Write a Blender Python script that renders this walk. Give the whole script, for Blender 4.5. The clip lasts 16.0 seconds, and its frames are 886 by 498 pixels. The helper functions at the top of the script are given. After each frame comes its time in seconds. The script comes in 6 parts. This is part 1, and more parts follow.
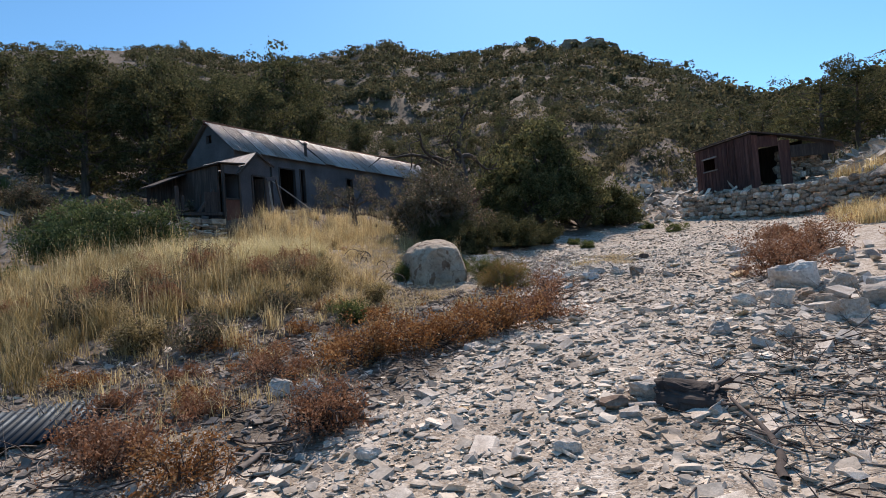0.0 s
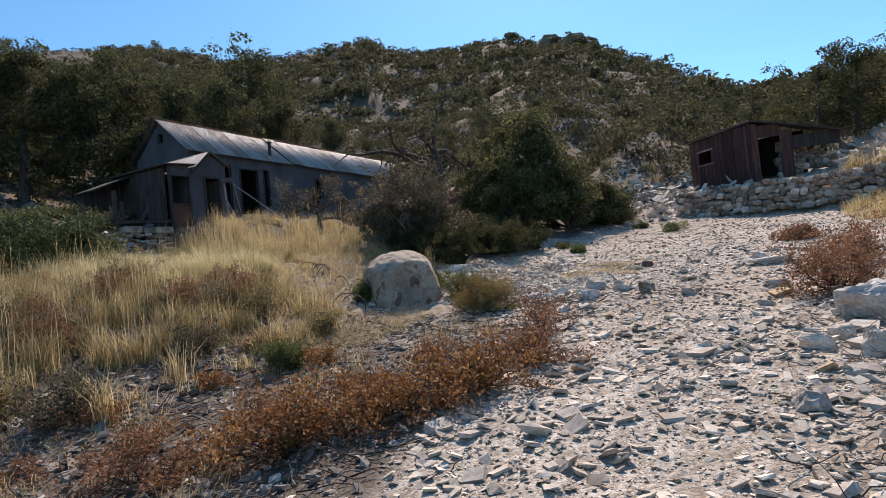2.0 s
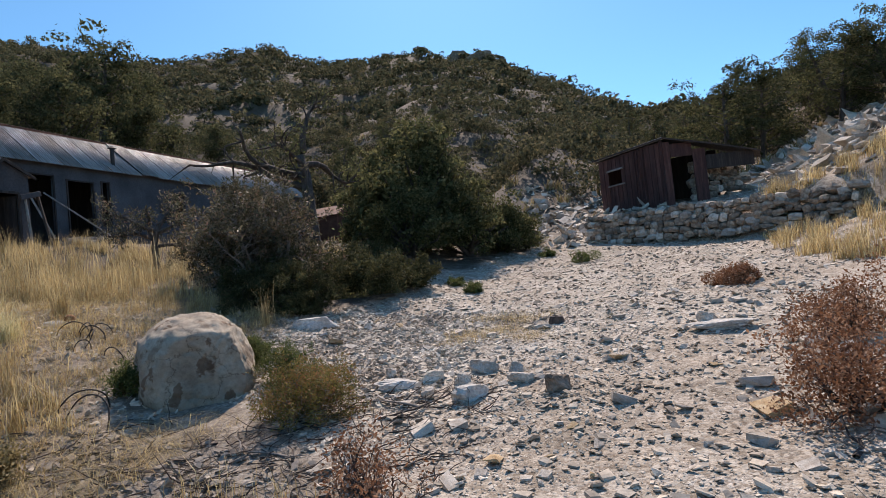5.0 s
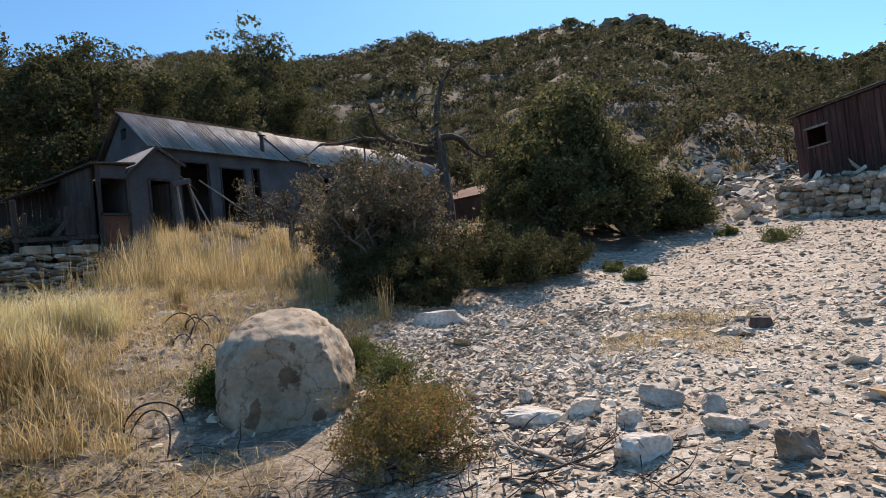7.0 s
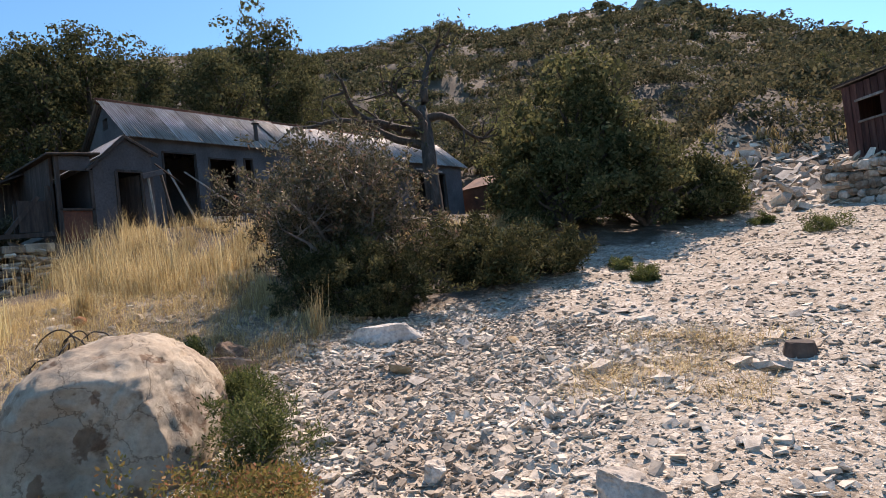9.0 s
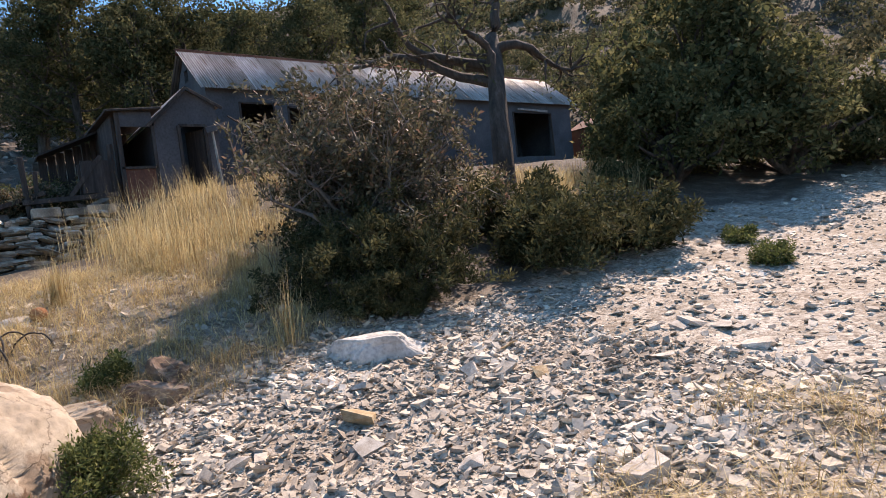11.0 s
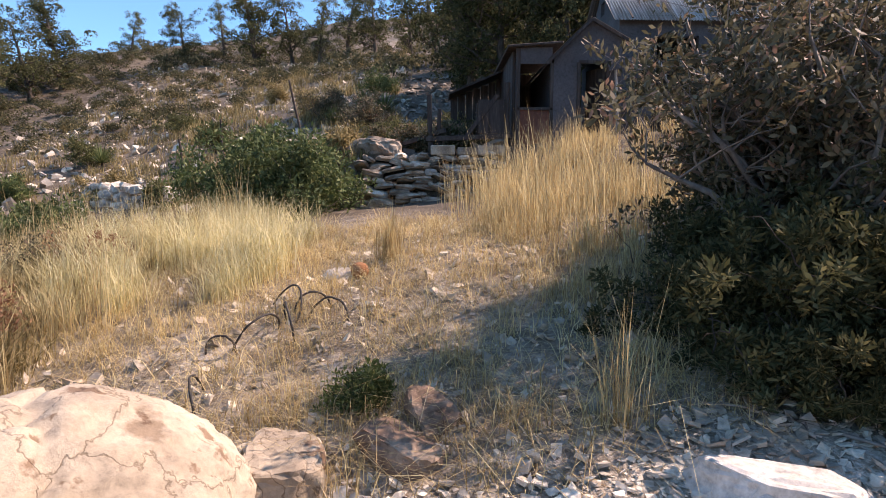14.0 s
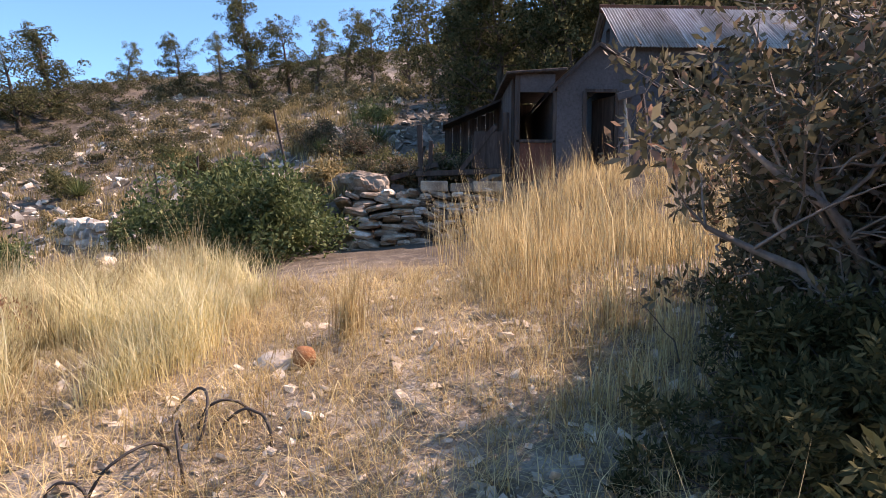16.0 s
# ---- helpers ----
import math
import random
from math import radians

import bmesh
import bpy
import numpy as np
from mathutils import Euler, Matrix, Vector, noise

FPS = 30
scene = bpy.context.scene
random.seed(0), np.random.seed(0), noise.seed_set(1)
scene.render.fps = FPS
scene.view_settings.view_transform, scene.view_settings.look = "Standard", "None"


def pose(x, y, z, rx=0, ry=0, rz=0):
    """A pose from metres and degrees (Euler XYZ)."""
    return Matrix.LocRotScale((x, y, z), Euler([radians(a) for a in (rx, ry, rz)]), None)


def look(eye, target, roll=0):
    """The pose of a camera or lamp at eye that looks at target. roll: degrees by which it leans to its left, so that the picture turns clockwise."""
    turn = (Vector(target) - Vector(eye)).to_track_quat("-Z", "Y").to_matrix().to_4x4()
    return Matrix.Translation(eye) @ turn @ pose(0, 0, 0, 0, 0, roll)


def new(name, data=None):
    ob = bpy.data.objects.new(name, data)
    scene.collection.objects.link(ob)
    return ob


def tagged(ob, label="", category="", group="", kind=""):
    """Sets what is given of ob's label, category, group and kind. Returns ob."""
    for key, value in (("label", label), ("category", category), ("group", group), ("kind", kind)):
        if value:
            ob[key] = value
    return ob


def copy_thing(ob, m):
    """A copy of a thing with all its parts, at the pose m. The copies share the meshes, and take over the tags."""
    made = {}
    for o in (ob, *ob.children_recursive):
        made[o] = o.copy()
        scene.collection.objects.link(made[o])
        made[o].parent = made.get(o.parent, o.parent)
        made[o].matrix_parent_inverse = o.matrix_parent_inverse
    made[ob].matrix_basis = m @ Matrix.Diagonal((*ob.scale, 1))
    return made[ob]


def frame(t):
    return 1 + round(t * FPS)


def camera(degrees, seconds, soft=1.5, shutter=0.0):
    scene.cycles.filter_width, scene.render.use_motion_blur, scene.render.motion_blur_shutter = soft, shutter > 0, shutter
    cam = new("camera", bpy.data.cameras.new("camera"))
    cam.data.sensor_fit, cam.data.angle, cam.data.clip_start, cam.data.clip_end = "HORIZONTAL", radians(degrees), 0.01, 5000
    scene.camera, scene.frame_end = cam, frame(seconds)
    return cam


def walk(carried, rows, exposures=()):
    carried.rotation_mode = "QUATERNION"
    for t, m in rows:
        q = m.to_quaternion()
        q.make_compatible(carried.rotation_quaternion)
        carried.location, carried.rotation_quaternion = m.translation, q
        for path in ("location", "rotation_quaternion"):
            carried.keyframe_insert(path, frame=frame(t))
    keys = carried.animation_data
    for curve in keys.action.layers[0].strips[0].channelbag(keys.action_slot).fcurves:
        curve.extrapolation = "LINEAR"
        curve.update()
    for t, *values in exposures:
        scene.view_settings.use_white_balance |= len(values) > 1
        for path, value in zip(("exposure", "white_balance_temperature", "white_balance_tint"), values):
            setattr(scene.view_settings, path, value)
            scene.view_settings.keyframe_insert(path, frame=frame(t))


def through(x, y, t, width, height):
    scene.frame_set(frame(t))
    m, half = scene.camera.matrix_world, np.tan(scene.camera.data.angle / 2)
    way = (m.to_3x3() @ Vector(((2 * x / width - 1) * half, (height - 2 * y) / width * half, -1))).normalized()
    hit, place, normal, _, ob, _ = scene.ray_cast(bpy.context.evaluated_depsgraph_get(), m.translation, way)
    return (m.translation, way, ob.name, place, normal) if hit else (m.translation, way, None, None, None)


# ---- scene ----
cam = camera(73.5, 16.0, soft=0.45)
PATH = [
    (0, (-0.066, 0.136, 1.562), (-1.112, 1.839, 1.635), -4.2),
    (0.5, (-0.35, 0.583, 1.582), (-1.392, 2.288, 1.662), -4.5),
    (1, (-0.561, 1.073, 1.694), (-1.59, 2.787, 1.771), -4.7),
    (1.5, (-0.755, 1.456, 1.81), (-1.772, 3.177, 1.875), -5.2),
    (2, (-0.896, 2.033, 1.864), (-1.895, 3.765, 1.927), -5.4),
    (2.5, (-1.015, 2.539, 1.824), (-1.929, 4.316, 1.899), -5.4),
    (3, (-1.196, 2.995, 1.885), (-1.987, 4.829, 1.981), -5.8),
    (3.2, (-1.277, 3.2, 1.924), (-2.003, 5.06, 2.033), -5.9),
    (5.3, (-1.604, 5.697, 2.427), (-2.338, 7.556, 2.501), -5.7),
    (5.5, (-1.662, 5.828, 2.417), (-2.481, 7.651, 2.497), -6.1),
    (6, (-1.884, 6.24, 2.405), (-2.878, 7.974, 2.488), -5.6),
    (6.5, (-2.114, 6.614, 2.42), (-3.268, 8.246, 2.501), -5.6),
    (7, (-2.228, 7.153, 2.449), (-3.403, 8.77, 2.52), -5.9),
    (7.5, (-2.263, 7.727, 2.448), (-3.461, 9.328, 2.521), -6),
    (8, (-2.409, 8.203, 2.429), (-3.621, 9.793, 2.501), -6.1),
    (8.5, (-2.459, 8.598, 2.492), (-3.689, 10.175, 2.549), -6.3),
    (8.7, (-2.451, 8.789, 2.462), (-3.692, 10.356, 2.521), -6.3),
    (10.8, (-2.965, 11.07, 2.741), (-4.496, 12.353, 2.666), -6.8),
    (11, (-3.036, 11.272, 2.745), (-4.604, 12.509, 2.651), -6.6),
    (11.5, (-3.15, 11.709, 2.783), (-4.841, 12.765, 2.641), -6.3),
    (12, (-3.371, 11.943, 2.858), (-5.173, 12.794, 2.707), -4.3),
    (12.5, (-3.685, 12.109, 2.853), (-5.582, 12.71, 2.673), -3.1),
    (13, (-3.992, 12.252, 2.837), (-5.953, 12.589, 2.641), -2.1),
    (13.5, (-4.459, 12.415, 2.894), (-6.443, 12.556, 2.703), -0.7),
    (14, (-5.028, 12.358, 2.961), (-7.017, 12.391, 2.771), 0.3),
    (14.5, (-5.33, 12.462, 3.092), (-7.32, 12.48, 2.909), 0.7),
    (15, (-5.756, 12.489, 3.118), (-7.749, 12.524, 2.977), 0.8),
    (15.5, (-6.111, 12.434, 3.136), (-8.108, 12.48, 3.029), 0.8),
    (16, (-6.324, 12.56, 3.165), (-8.321, 12.589, 3.074), 0.5),
]
walk(cam, [(t, look(eye, target, roll)) for t, eye, target, roll in PATH],
     [(0, 0.1, 7050, 22), (3, 0.2, 7100, 23), (5.5, 0.06, 7050, 22), (7, 0.26, 7450, 22), (8.7, 0.42, 7600, 25), (11, 0.66, 7500, 27), (13, 0.76, 7600, 30), (16, 0.9, 7700, 36)])


# ---- world, sun, exposure ----
SUN_AZ, SUN_EL = 20.0, 46.0          # degrees left of +y, degrees up
world = bpy.data.worlds.new("sky")
scene.world = world
world.use_nodes = True
wn, wl = world.node_tree.nodes, world.node_tree.links
sky = wn.new("ShaderNodeTexSky")
sky.sky_type, sky.sun_disc = "NISHITA", False
sky.sun_elevation, sky.sun_rotation = radians(SUN_EL), radians(-SUN_AZ)
sky.altitude, sky.air_density, sky.dust_density, sky.ozone_density = 1800, 1.0, 1.2, 1.2
tint = wn.new("ShaderNodeMix")
tint.data_type, tint.blend_type = "RGBA", "MULTIPLY"
tint.inputs["Factor"].default_value, tint.inputs[7].default_value = 1.0, (0.55, 1.09, 1.26, 1)
wl.new(sky.outputs[0], tint.inputs[6])
wl.new(tint.outputs[2], wn["Background"].inputs[0])
wn["Background"].inputs[1].default_value = 0.14
lamp = bpy.data.lights.new("sun", "SUN")
lamp.energy, lamp.angle, lamp.color = 5.0, radians(0.5), (1.0, 0.935, 0.83)
sun = new("sun", lamp)
SUN_DIR = Vector((-math.sin(radians(SUN_AZ)) * math.cos(radians(SUN_EL)), math.cos(radians(SUN_AZ)) * math.cos(radians(SUN_EL)), math.sin(radians(SUN_EL))))
sun.matrix_world = look(SUN_DIR * 60, (0, 0, 0))

# ---- materials ----
rng = np.random.default_rng(7)


def shader(name, rough=0.85, metal=0.0):
    m = bpy.data.materials.new(name)
    m.use_nodes = True
    b = m.node_tree.nodes["Principled BSDF"]
    b.inputs["Roughness"].default_value, b.inputs["Metallic"].default_value = rough, metal
    return m, m.node_tree.nodes, m.node_tree.links, b


def noise_node(n, l, scale, detail=5, coord="Object", stretch=None, rough=0.6):
    tc = n.new("ShaderNodeTexCoord")
    t = n.new("ShaderNodeTexNoise")
    t.inputs["Scale"].default_value, t.inputs["Detail"].default_value, t.inputs["Roughness"].default_value = scale, detail, rough
    src = tc.outputs[coord]
    if stretch:
        mp = n.new("ShaderNodeMapping")
        mp.inputs["Scale"].default_value = stretch
        l.new(src, mp.inputs["Vector"])
        src = mp.outputs[0]
    l.new(src, t.inputs["Vector"])
    return t


def ramp(n, l, src, stops):
    r = n.new("ShaderNodeValToRGB")
    e = r.color_ramp.elements
    while len(e) < len(stops):
        e.new(0.5)
    for k, (p, c) in zip(e, stops):
        k.position, k.color = p, (*c, 1)
    l.new(src, r.inputs[0])
    return r


def mix(n, l, a, b, fac, kind="MIX"):
    m = n.new("ShaderNodeMix")
    m.data_type, m.blend_type = "RGBA", kind
    for sock, v in ((m.inputs["Factor"], fac), (m.inputs[6], a), (m.inputs[7], b)):
        if isinstance(v, (int, float)):
            sock.default_value = v
        elif isinstance(v, tuple):
            sock.default_value = (*v, 1)
        else:
            l.new(v, sock)
    return m.outputs[2]


def bump(n, l, b, src, strength=0.4, dist=0.02):
    k = n.new("ShaderNodeBump")
    k.inputs["Strength"].default_value, k.inputs["Distance"].default_value = strength, dist
    l.new(src, k.inputs["Height"])
    l.new(k.outputs[0], b.inputs["Normal"])


def surface(name, dark, mid, light, big=1.5, small=30, rough=0.9, metal=0.0, stretch=None, relief=0.5, depth=0.01, vary=0.25, island=False):
    """Two scales of mottling between three colours, a fine relief and a shift from piece to piece."""
    m, n, l, b = shader(name, rough, metal)
    a = noise_node(n, l, big, 4, stretch=stretch)
    c = noise_node(n, l, small, 6, stretch=stretch, rough=0.7)
    ca = ramp(n, l, a.outputs[0], ((0.3, dark), (0.5, mid), (0.7, light)))
    cc = ramp(n, l, c.outputs[0], ((0.3, (0.55,) * 3), (0.5, (1.0,) * 3), (0.72, (1.35,) * 3)))
    col = mix(n, l, ca.outputs[0], cc.outputs[0], 0.8, "MULTIPLY")
    if vary:
        g = n.new("ShaderNodeNewGeometry" if island else "ShaderNodeObjectInfo")
        src = g.outputs["Random Per Island"] if island else g.outputs["Random"]
        v = ramp(n, l, src, ((0.0, (1 - vary,) * 3), (0.5, (1.0, 1.0, 1.0)), (1.0, (1 + vary, 1 + vary * 0.9, 1 + vary * 0.75))))
        col = mix(n, l, col, v.outputs[0], 1.0, "MULTIPLY")
    l.new(col, b.inputs["Base Color"])
    bump(n, l, b, c.outputs[0], relief, depth)
    return m


def foliage(name, stops, through=0.25, rough=0.65, gloss=0.15):
    """Leaves: the colour shifts leaf by leaf, and some light passes through."""
    m, n, l, b = shader(name, rough)
    b.inputs["Specular IOR Level"].default_value = gloss
    g = n.new("ShaderNodeNewGeometry")
    r = ramp(n, l, g.outputs["Random Per Island"], stops)
    a = noise_node(n, l, 1.3, 3)
    v = ramp(n, l, a.outputs[0], ((0.3, (0.7,) * 3), (0.7, (1.3,) * 3)))
    col = mix(n, l, r.outputs[0], v.outputs[0], 1.0, "MULTIPLY")
    l.new(col, b.inputs["Base Color"])
    tr = n.new("ShaderNodeBsdfTranslucent")
    l.new(col, tr.inputs[0])
    ms = n.new("ShaderNodeMixShader")
    ms.inputs[0].default_value = through
    l.new(b.outputs[0], ms.inputs[1])
    l.new(tr.outputs[0], ms.inputs[2])
    l.new(ms.outputs[0], n["Material Output"].inputs[0])
    return m


M_ROCK = surface("limestone", (0.33, 0.275, 0.22), (0.48, 0.425, 0.36), (0.62, 0.57, 0.50), 3, 40, vary=0.35)
M_GRAVEL = surface("gravel_stone", (0.27, 0.21, 0.155), (0.49, 0.425, 0.345), (0.70, 0.63, 0.54), 1.2, 25, vary=0.42, island=True)
# dark stones of the soil; also gives the slope above the terrace its shade
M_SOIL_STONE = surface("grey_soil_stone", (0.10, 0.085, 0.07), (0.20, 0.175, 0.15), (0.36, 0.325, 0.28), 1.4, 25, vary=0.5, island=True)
M_BROWN_ROCK = surface("brown_rock", (0.10, 0.06, 0.04), (0.20, 0.13, 0.09), (0.34, 0.26, 0.19), 4, 40)
M_ORANGE_ROCK = surface("rusty_rock", (0.22, 0.08, 0.03), (0.36, 0.15, 0.06), (0.45, 0.25, 0.12), 6, 50)
# house and porch plaster: base colours lowered to include the walls' deep shade
M_PLASTER = surface("weathered_shaded_plaster", (0.048, 0.049, 0.052), (0.080, 0.081, 0.085), (0.118, 0.119, 0.123), 0.8, 18, rough=0.92, relief=0.3, vary=0.0)
M_PORCH = surface("shaded_grey_plaster", (0.066, 0.061, 0.062), (0.094, 0.087, 0.089), (0.125, 0.116, 0.119), 0.9, 20, rough=0.92, relief=0.3, vary=0.0)
M_DARKWOOD = surface("dark_weathered_wood", (0.028, 0.020, 0.017), (0.05, 0.036, 0.03), (0.09, 0.07, 0.06), 2.0, 14, stretch=(6, 6, 0.6), relief=0.6)
M_REDWOOD = surface("red_weathered_plank", (0.045, 0.018, 0.015), (0.085, 0.034, 0.028), (0.14, 0.07, 0.055), 2.0, 14, stretch=(7, 7, 0.6), relief=0.7)
M_GREYWOOD = surface("silvered_wood", (0.15, 0.135, 0.12), (0.27, 0.245, 0.22), (0.42, 0.39, 0.355), 2.0, 16, stretch=(4, 4, 0.7), relief=0.6)
M_RUST = surface("rusty_sheet", (0.07, 0.022, 0.012), (0.13, 0.045, 0.025), (0.2, 0.09, 0.05), 1.5, 20, rough=0.8, relief=0.3)
M_IRON = surface("dark_iron", (0.02, 0.017, 0.015), (0.035, 0.03, 0.027), (0.07, 0.045, 0.03), 6, 50, rough=0.7)
M_BARK = surface("bark", (0.04, 0.03, 0.025), (0.085, 0.065, 0.05), (0.15, 0.12, 0.10), 3, 22, stretch=(3, 3, 0.7), relief=0.9, depth=0.02)
M_TWIG = surface("grey_twig", (0.13, 0.11, 0.095), (0.24, 0.205, 0.175), (0.36, 0.32, 0.28), 3, 20, relief=0.3)
M_DARK_TWIG = surface("dark_twig", (0.025, 0.018, 0.015), (0.055, 0.04, 0.034), (0.10, 0.075, 0.06), 3, 20, relief=0.3)
M_PINE = foliage("pine_needles", ((0.0, (0.045, 0.050, 0.024)), (0.6, (0.095, 0.098, 0.046)), (1.0, (0.16, 0.15, 0.075))), 0.42, 0.9, 0.04)
M_JUNIPER = foliage("juniper_leaf", ((0.0, (0.055, 0.06, 0.026)), (0.6, (0.125, 0.128, 0.056)), (1.0, (0.23, 0.21, 0.10))), 0.42, 0.85, 0.05)
M_EVERGREEN = foliage("dark_evergreen_leaf", ((0.0, (0.035, 0.038, 0.018)), (0.6, (0.08, 0.082, 0.036)), (1.0, (0.16, 0.145, 0.07))), 0.28, 0.8, 0.08)
M_SCRUB = foliage("hill_scrub", ((0.0, (0.05, 0.052, 0.028)), (0.6, (0.105, 0.10, 0.055)), (1.0, (0.19, 0.16, 0.095))), 0.42, 0.95, 0.02)
M_GREEN = foliage("green_leaf", ((0.0, (0.05, 0.075, 0.03)), (0.6, (0.10, 0.135, 0.05)), (1.0, (0.19, 0.21, 0.09))))
M_FRESH = foliage("fresh_leaf", ((0.0, (0.05, 0.07, 0.022)), (0.6, (0.11, 0.135, 0.045)), (1.0, (0.23, 0.235, 0.085))), 0.35)
M_YELLOW = foliage("yellowing_leaf", ((0.0, (0.11, 0.11, 0.035)), (0.5, (0.25, 0.21, 0.065)), (0.8, (0.34, 0.20, 0.075)), (1.0, (0.34, 0.14, 0.08))), 0.35)
M_ORANGE = foliage("rust_coloured_leaf", ((0.0, (0.15, 0.06, 0.022)), (0.6, (0.31, 0.14, 0.05)), (1.0, (0.47, 0.28, 0.13))), 0.35)
M_RED = foliage("red_brown_leaf", ((0.0, (0.17, 0.075, 0.04)), (0.6, (0.31, 0.15, 0.08)), (1.0, (0.44, 0.27, 0.17))), 0.3)
M_SAGE = foliage("grey_olive_leaf", ((0.0, (0.05, 0.047, 0.029)), (0.5, (0.115, 0.106, 0.06)), (0.82, (0.21, 0.182, 0.115)), (1.0, (0.30, 0.175, 0.125))), 0.3, 0.6, 0.2)
M_STRAW = foliage("dry_grass", ((0.0, (0.28, 0.19, 0.09)), (0.5, (0.52, 0.40, 0.20)), (1.0, (0.74, 0.62, 0.36))), 0.45, 0.6)
M_PALE = foliage("pale_bunch_grass", ((0.0, (0.36, 0.30, 0.14)), (0.5, (0.62, 0.54, 0.29)), (1.0, (0.82, 0.76, 0.50))), 0.45, 0.6)
M_WALL = surface("tan_wall_stone", (0.15, 0.105, 0.075), (0.29, 0.22, 0.16), (0.45, 0.375, 0.295), 3, 30, vary=0.4)
M_STRAW_GREEN = foliage("half_dry_grass", ((0.0, (0.13, 0.10, 0.045)), (0.5, (0.27, 0.21, 0.095)), (1.0, (0.48, 0.38, 0.2))), 0.4, 0.6)


def metal_sheet(name, base, stain):
    m, n, l, b = shader(name, 0.42, 0.75)
    a = noise_node(n, l, 1.1, 5)
    s = noise_node(n, l, 3.0, 6, stretch=(0.25, 4, 0.25))
    c1 = ramp(n, l, a.outputs[0], ((0.35, tuple(v * 0.75 for v in base)), (0.65, base)))
    c2 = ramp(n, l, s.outputs[0], ((0.5, (1, 1, 1)), (0.72, stain)))
    fine = noise_node(n, l, 2.0, 6, stretch=(0.35, 22, 0.35), rough=0.7)
    streak = ramp(n, l, fine.outputs[0], ((0.35, (0.55, 0.52, 0.50)), (0.6, (1.1, 1.1, 1.1))))
    g = n.new("ShaderNodeObjectInfo")
    each = ramp(n, l, g.outputs["Random"], ((0.0, (0.62, 0.58, 0.54)), (0.5, (0.95, 0.95, 0.95)), (1.0, (1.25, 1.25, 1.25))))
    col = mix(n, l, c1.outputs[0], c2.outputs[0], 1.0, "MULTIPLY")
    col = mix(n, l, col, streak.outputs[0], 1.0, "MULTIPLY")
    l.new(mix(n, l, col, each.outputs[0], 1.0, "MULTIPLY"), b.inputs["Base Color"])
    rr = ramp(n, l, s.outputs[0], ((0.4, (0.5,) * 3), (0.7, (0.68,) * 3)))
    l.new(rr.outputs[0], b.inputs["Roughness"])
    return m


M_TIN = metal_sheet("galvanised_iron", (0.46, 0.44, 0.42), (0.55, 0.38, 0.26))

# ---- mesh helpers ----


def soup(name, verts, tris, material, parent=None, smooth=False):
    """One mesh object from arrays of vertices and triangles."""
    me = bpy.data.meshes.new(name)
    verts, tris = np.asarray(verts, np.float32), np.asarray(tris, np.int32)
    me.vertices.add(len(verts))
    me.vertices.foreach_set("co", verts.ravel())
    me.loops.add(tris.size)
    me.loops.foreach_set("vertex_index", tris.ravel())
    me.polygons.add(len(tris))
    me.polygons.foreach_set("loop_start", np.arange(0, tris.size, 3, dtype=np.int32))
    me.update(calc_edges=True)
    me.validate()
    me.polygons.foreach_set("use_smooth", np.full(len(tris), smooth))
    me.materials.append(material)
    ob = new(name, me)
    ob.parent = parent
    return ob


def part(name, bm, material, parent=None, label="", smooth=False):
    me = bpy.data.meshes.new(name)
    bmesh.ops.recalc_face_normals(bm, faces=bm.faces)
    if smooth:
        for f in bm.faces:
            f.smooth = True
    bm.to_mesh(me)
    bm.free()
    me.materials.append(material)
    ob = new(name, me)
    ob.parent = parent
    return tagged(ob, label)


def thing(name, x, y, z, label, category, turn=0.0, group="", kind=""):
    e = new(name)
    e.matrix_world = pose(x, y, z, 0, 0, turn)
    return tagged(e, label, category, group, kind)


def box(bm, x0, x1, y0, y1, z0, z1, bevel=0.0, m=None):
    """A box between two corners, its edges rounded off by bevel."""
    vs = [bm.verts.new((x, y, z)) for x in (x0, x1) for y in (y0, y1) for z in (z0, z1)]
    fs = [bm.faces.new([vs[i] for i in q]) for q in ((0, 1, 3, 2), (4, 6, 7, 5), (0, 4, 5, 1), (2, 3, 7, 6), (0, 2, 6, 4), (1, 5, 7, 3))]
    if m is not None:
        bmesh.ops.transform(bm, matrix=m, verts=vs)
    if bevel:
        bmesh.ops.bevel(bm, geom=list({e for f in fs for e in f.edges}), offset=bevel, segments=1, affect="EDGES")
    return bm


def beam(bm, a, b, w, h, bevel=0.006):
    """A squared timber from a to b."""
    a, b = Vector(a), Vector(b)
    d = b - a
    m = Matrix.Translation(a) @ d.to_track_quat("Z", "Y").to_matrix().to_4x4()
    return box(bm, -w / 2, w / 2, -h / 2, h / 2, 0, d.length, bevel, m)


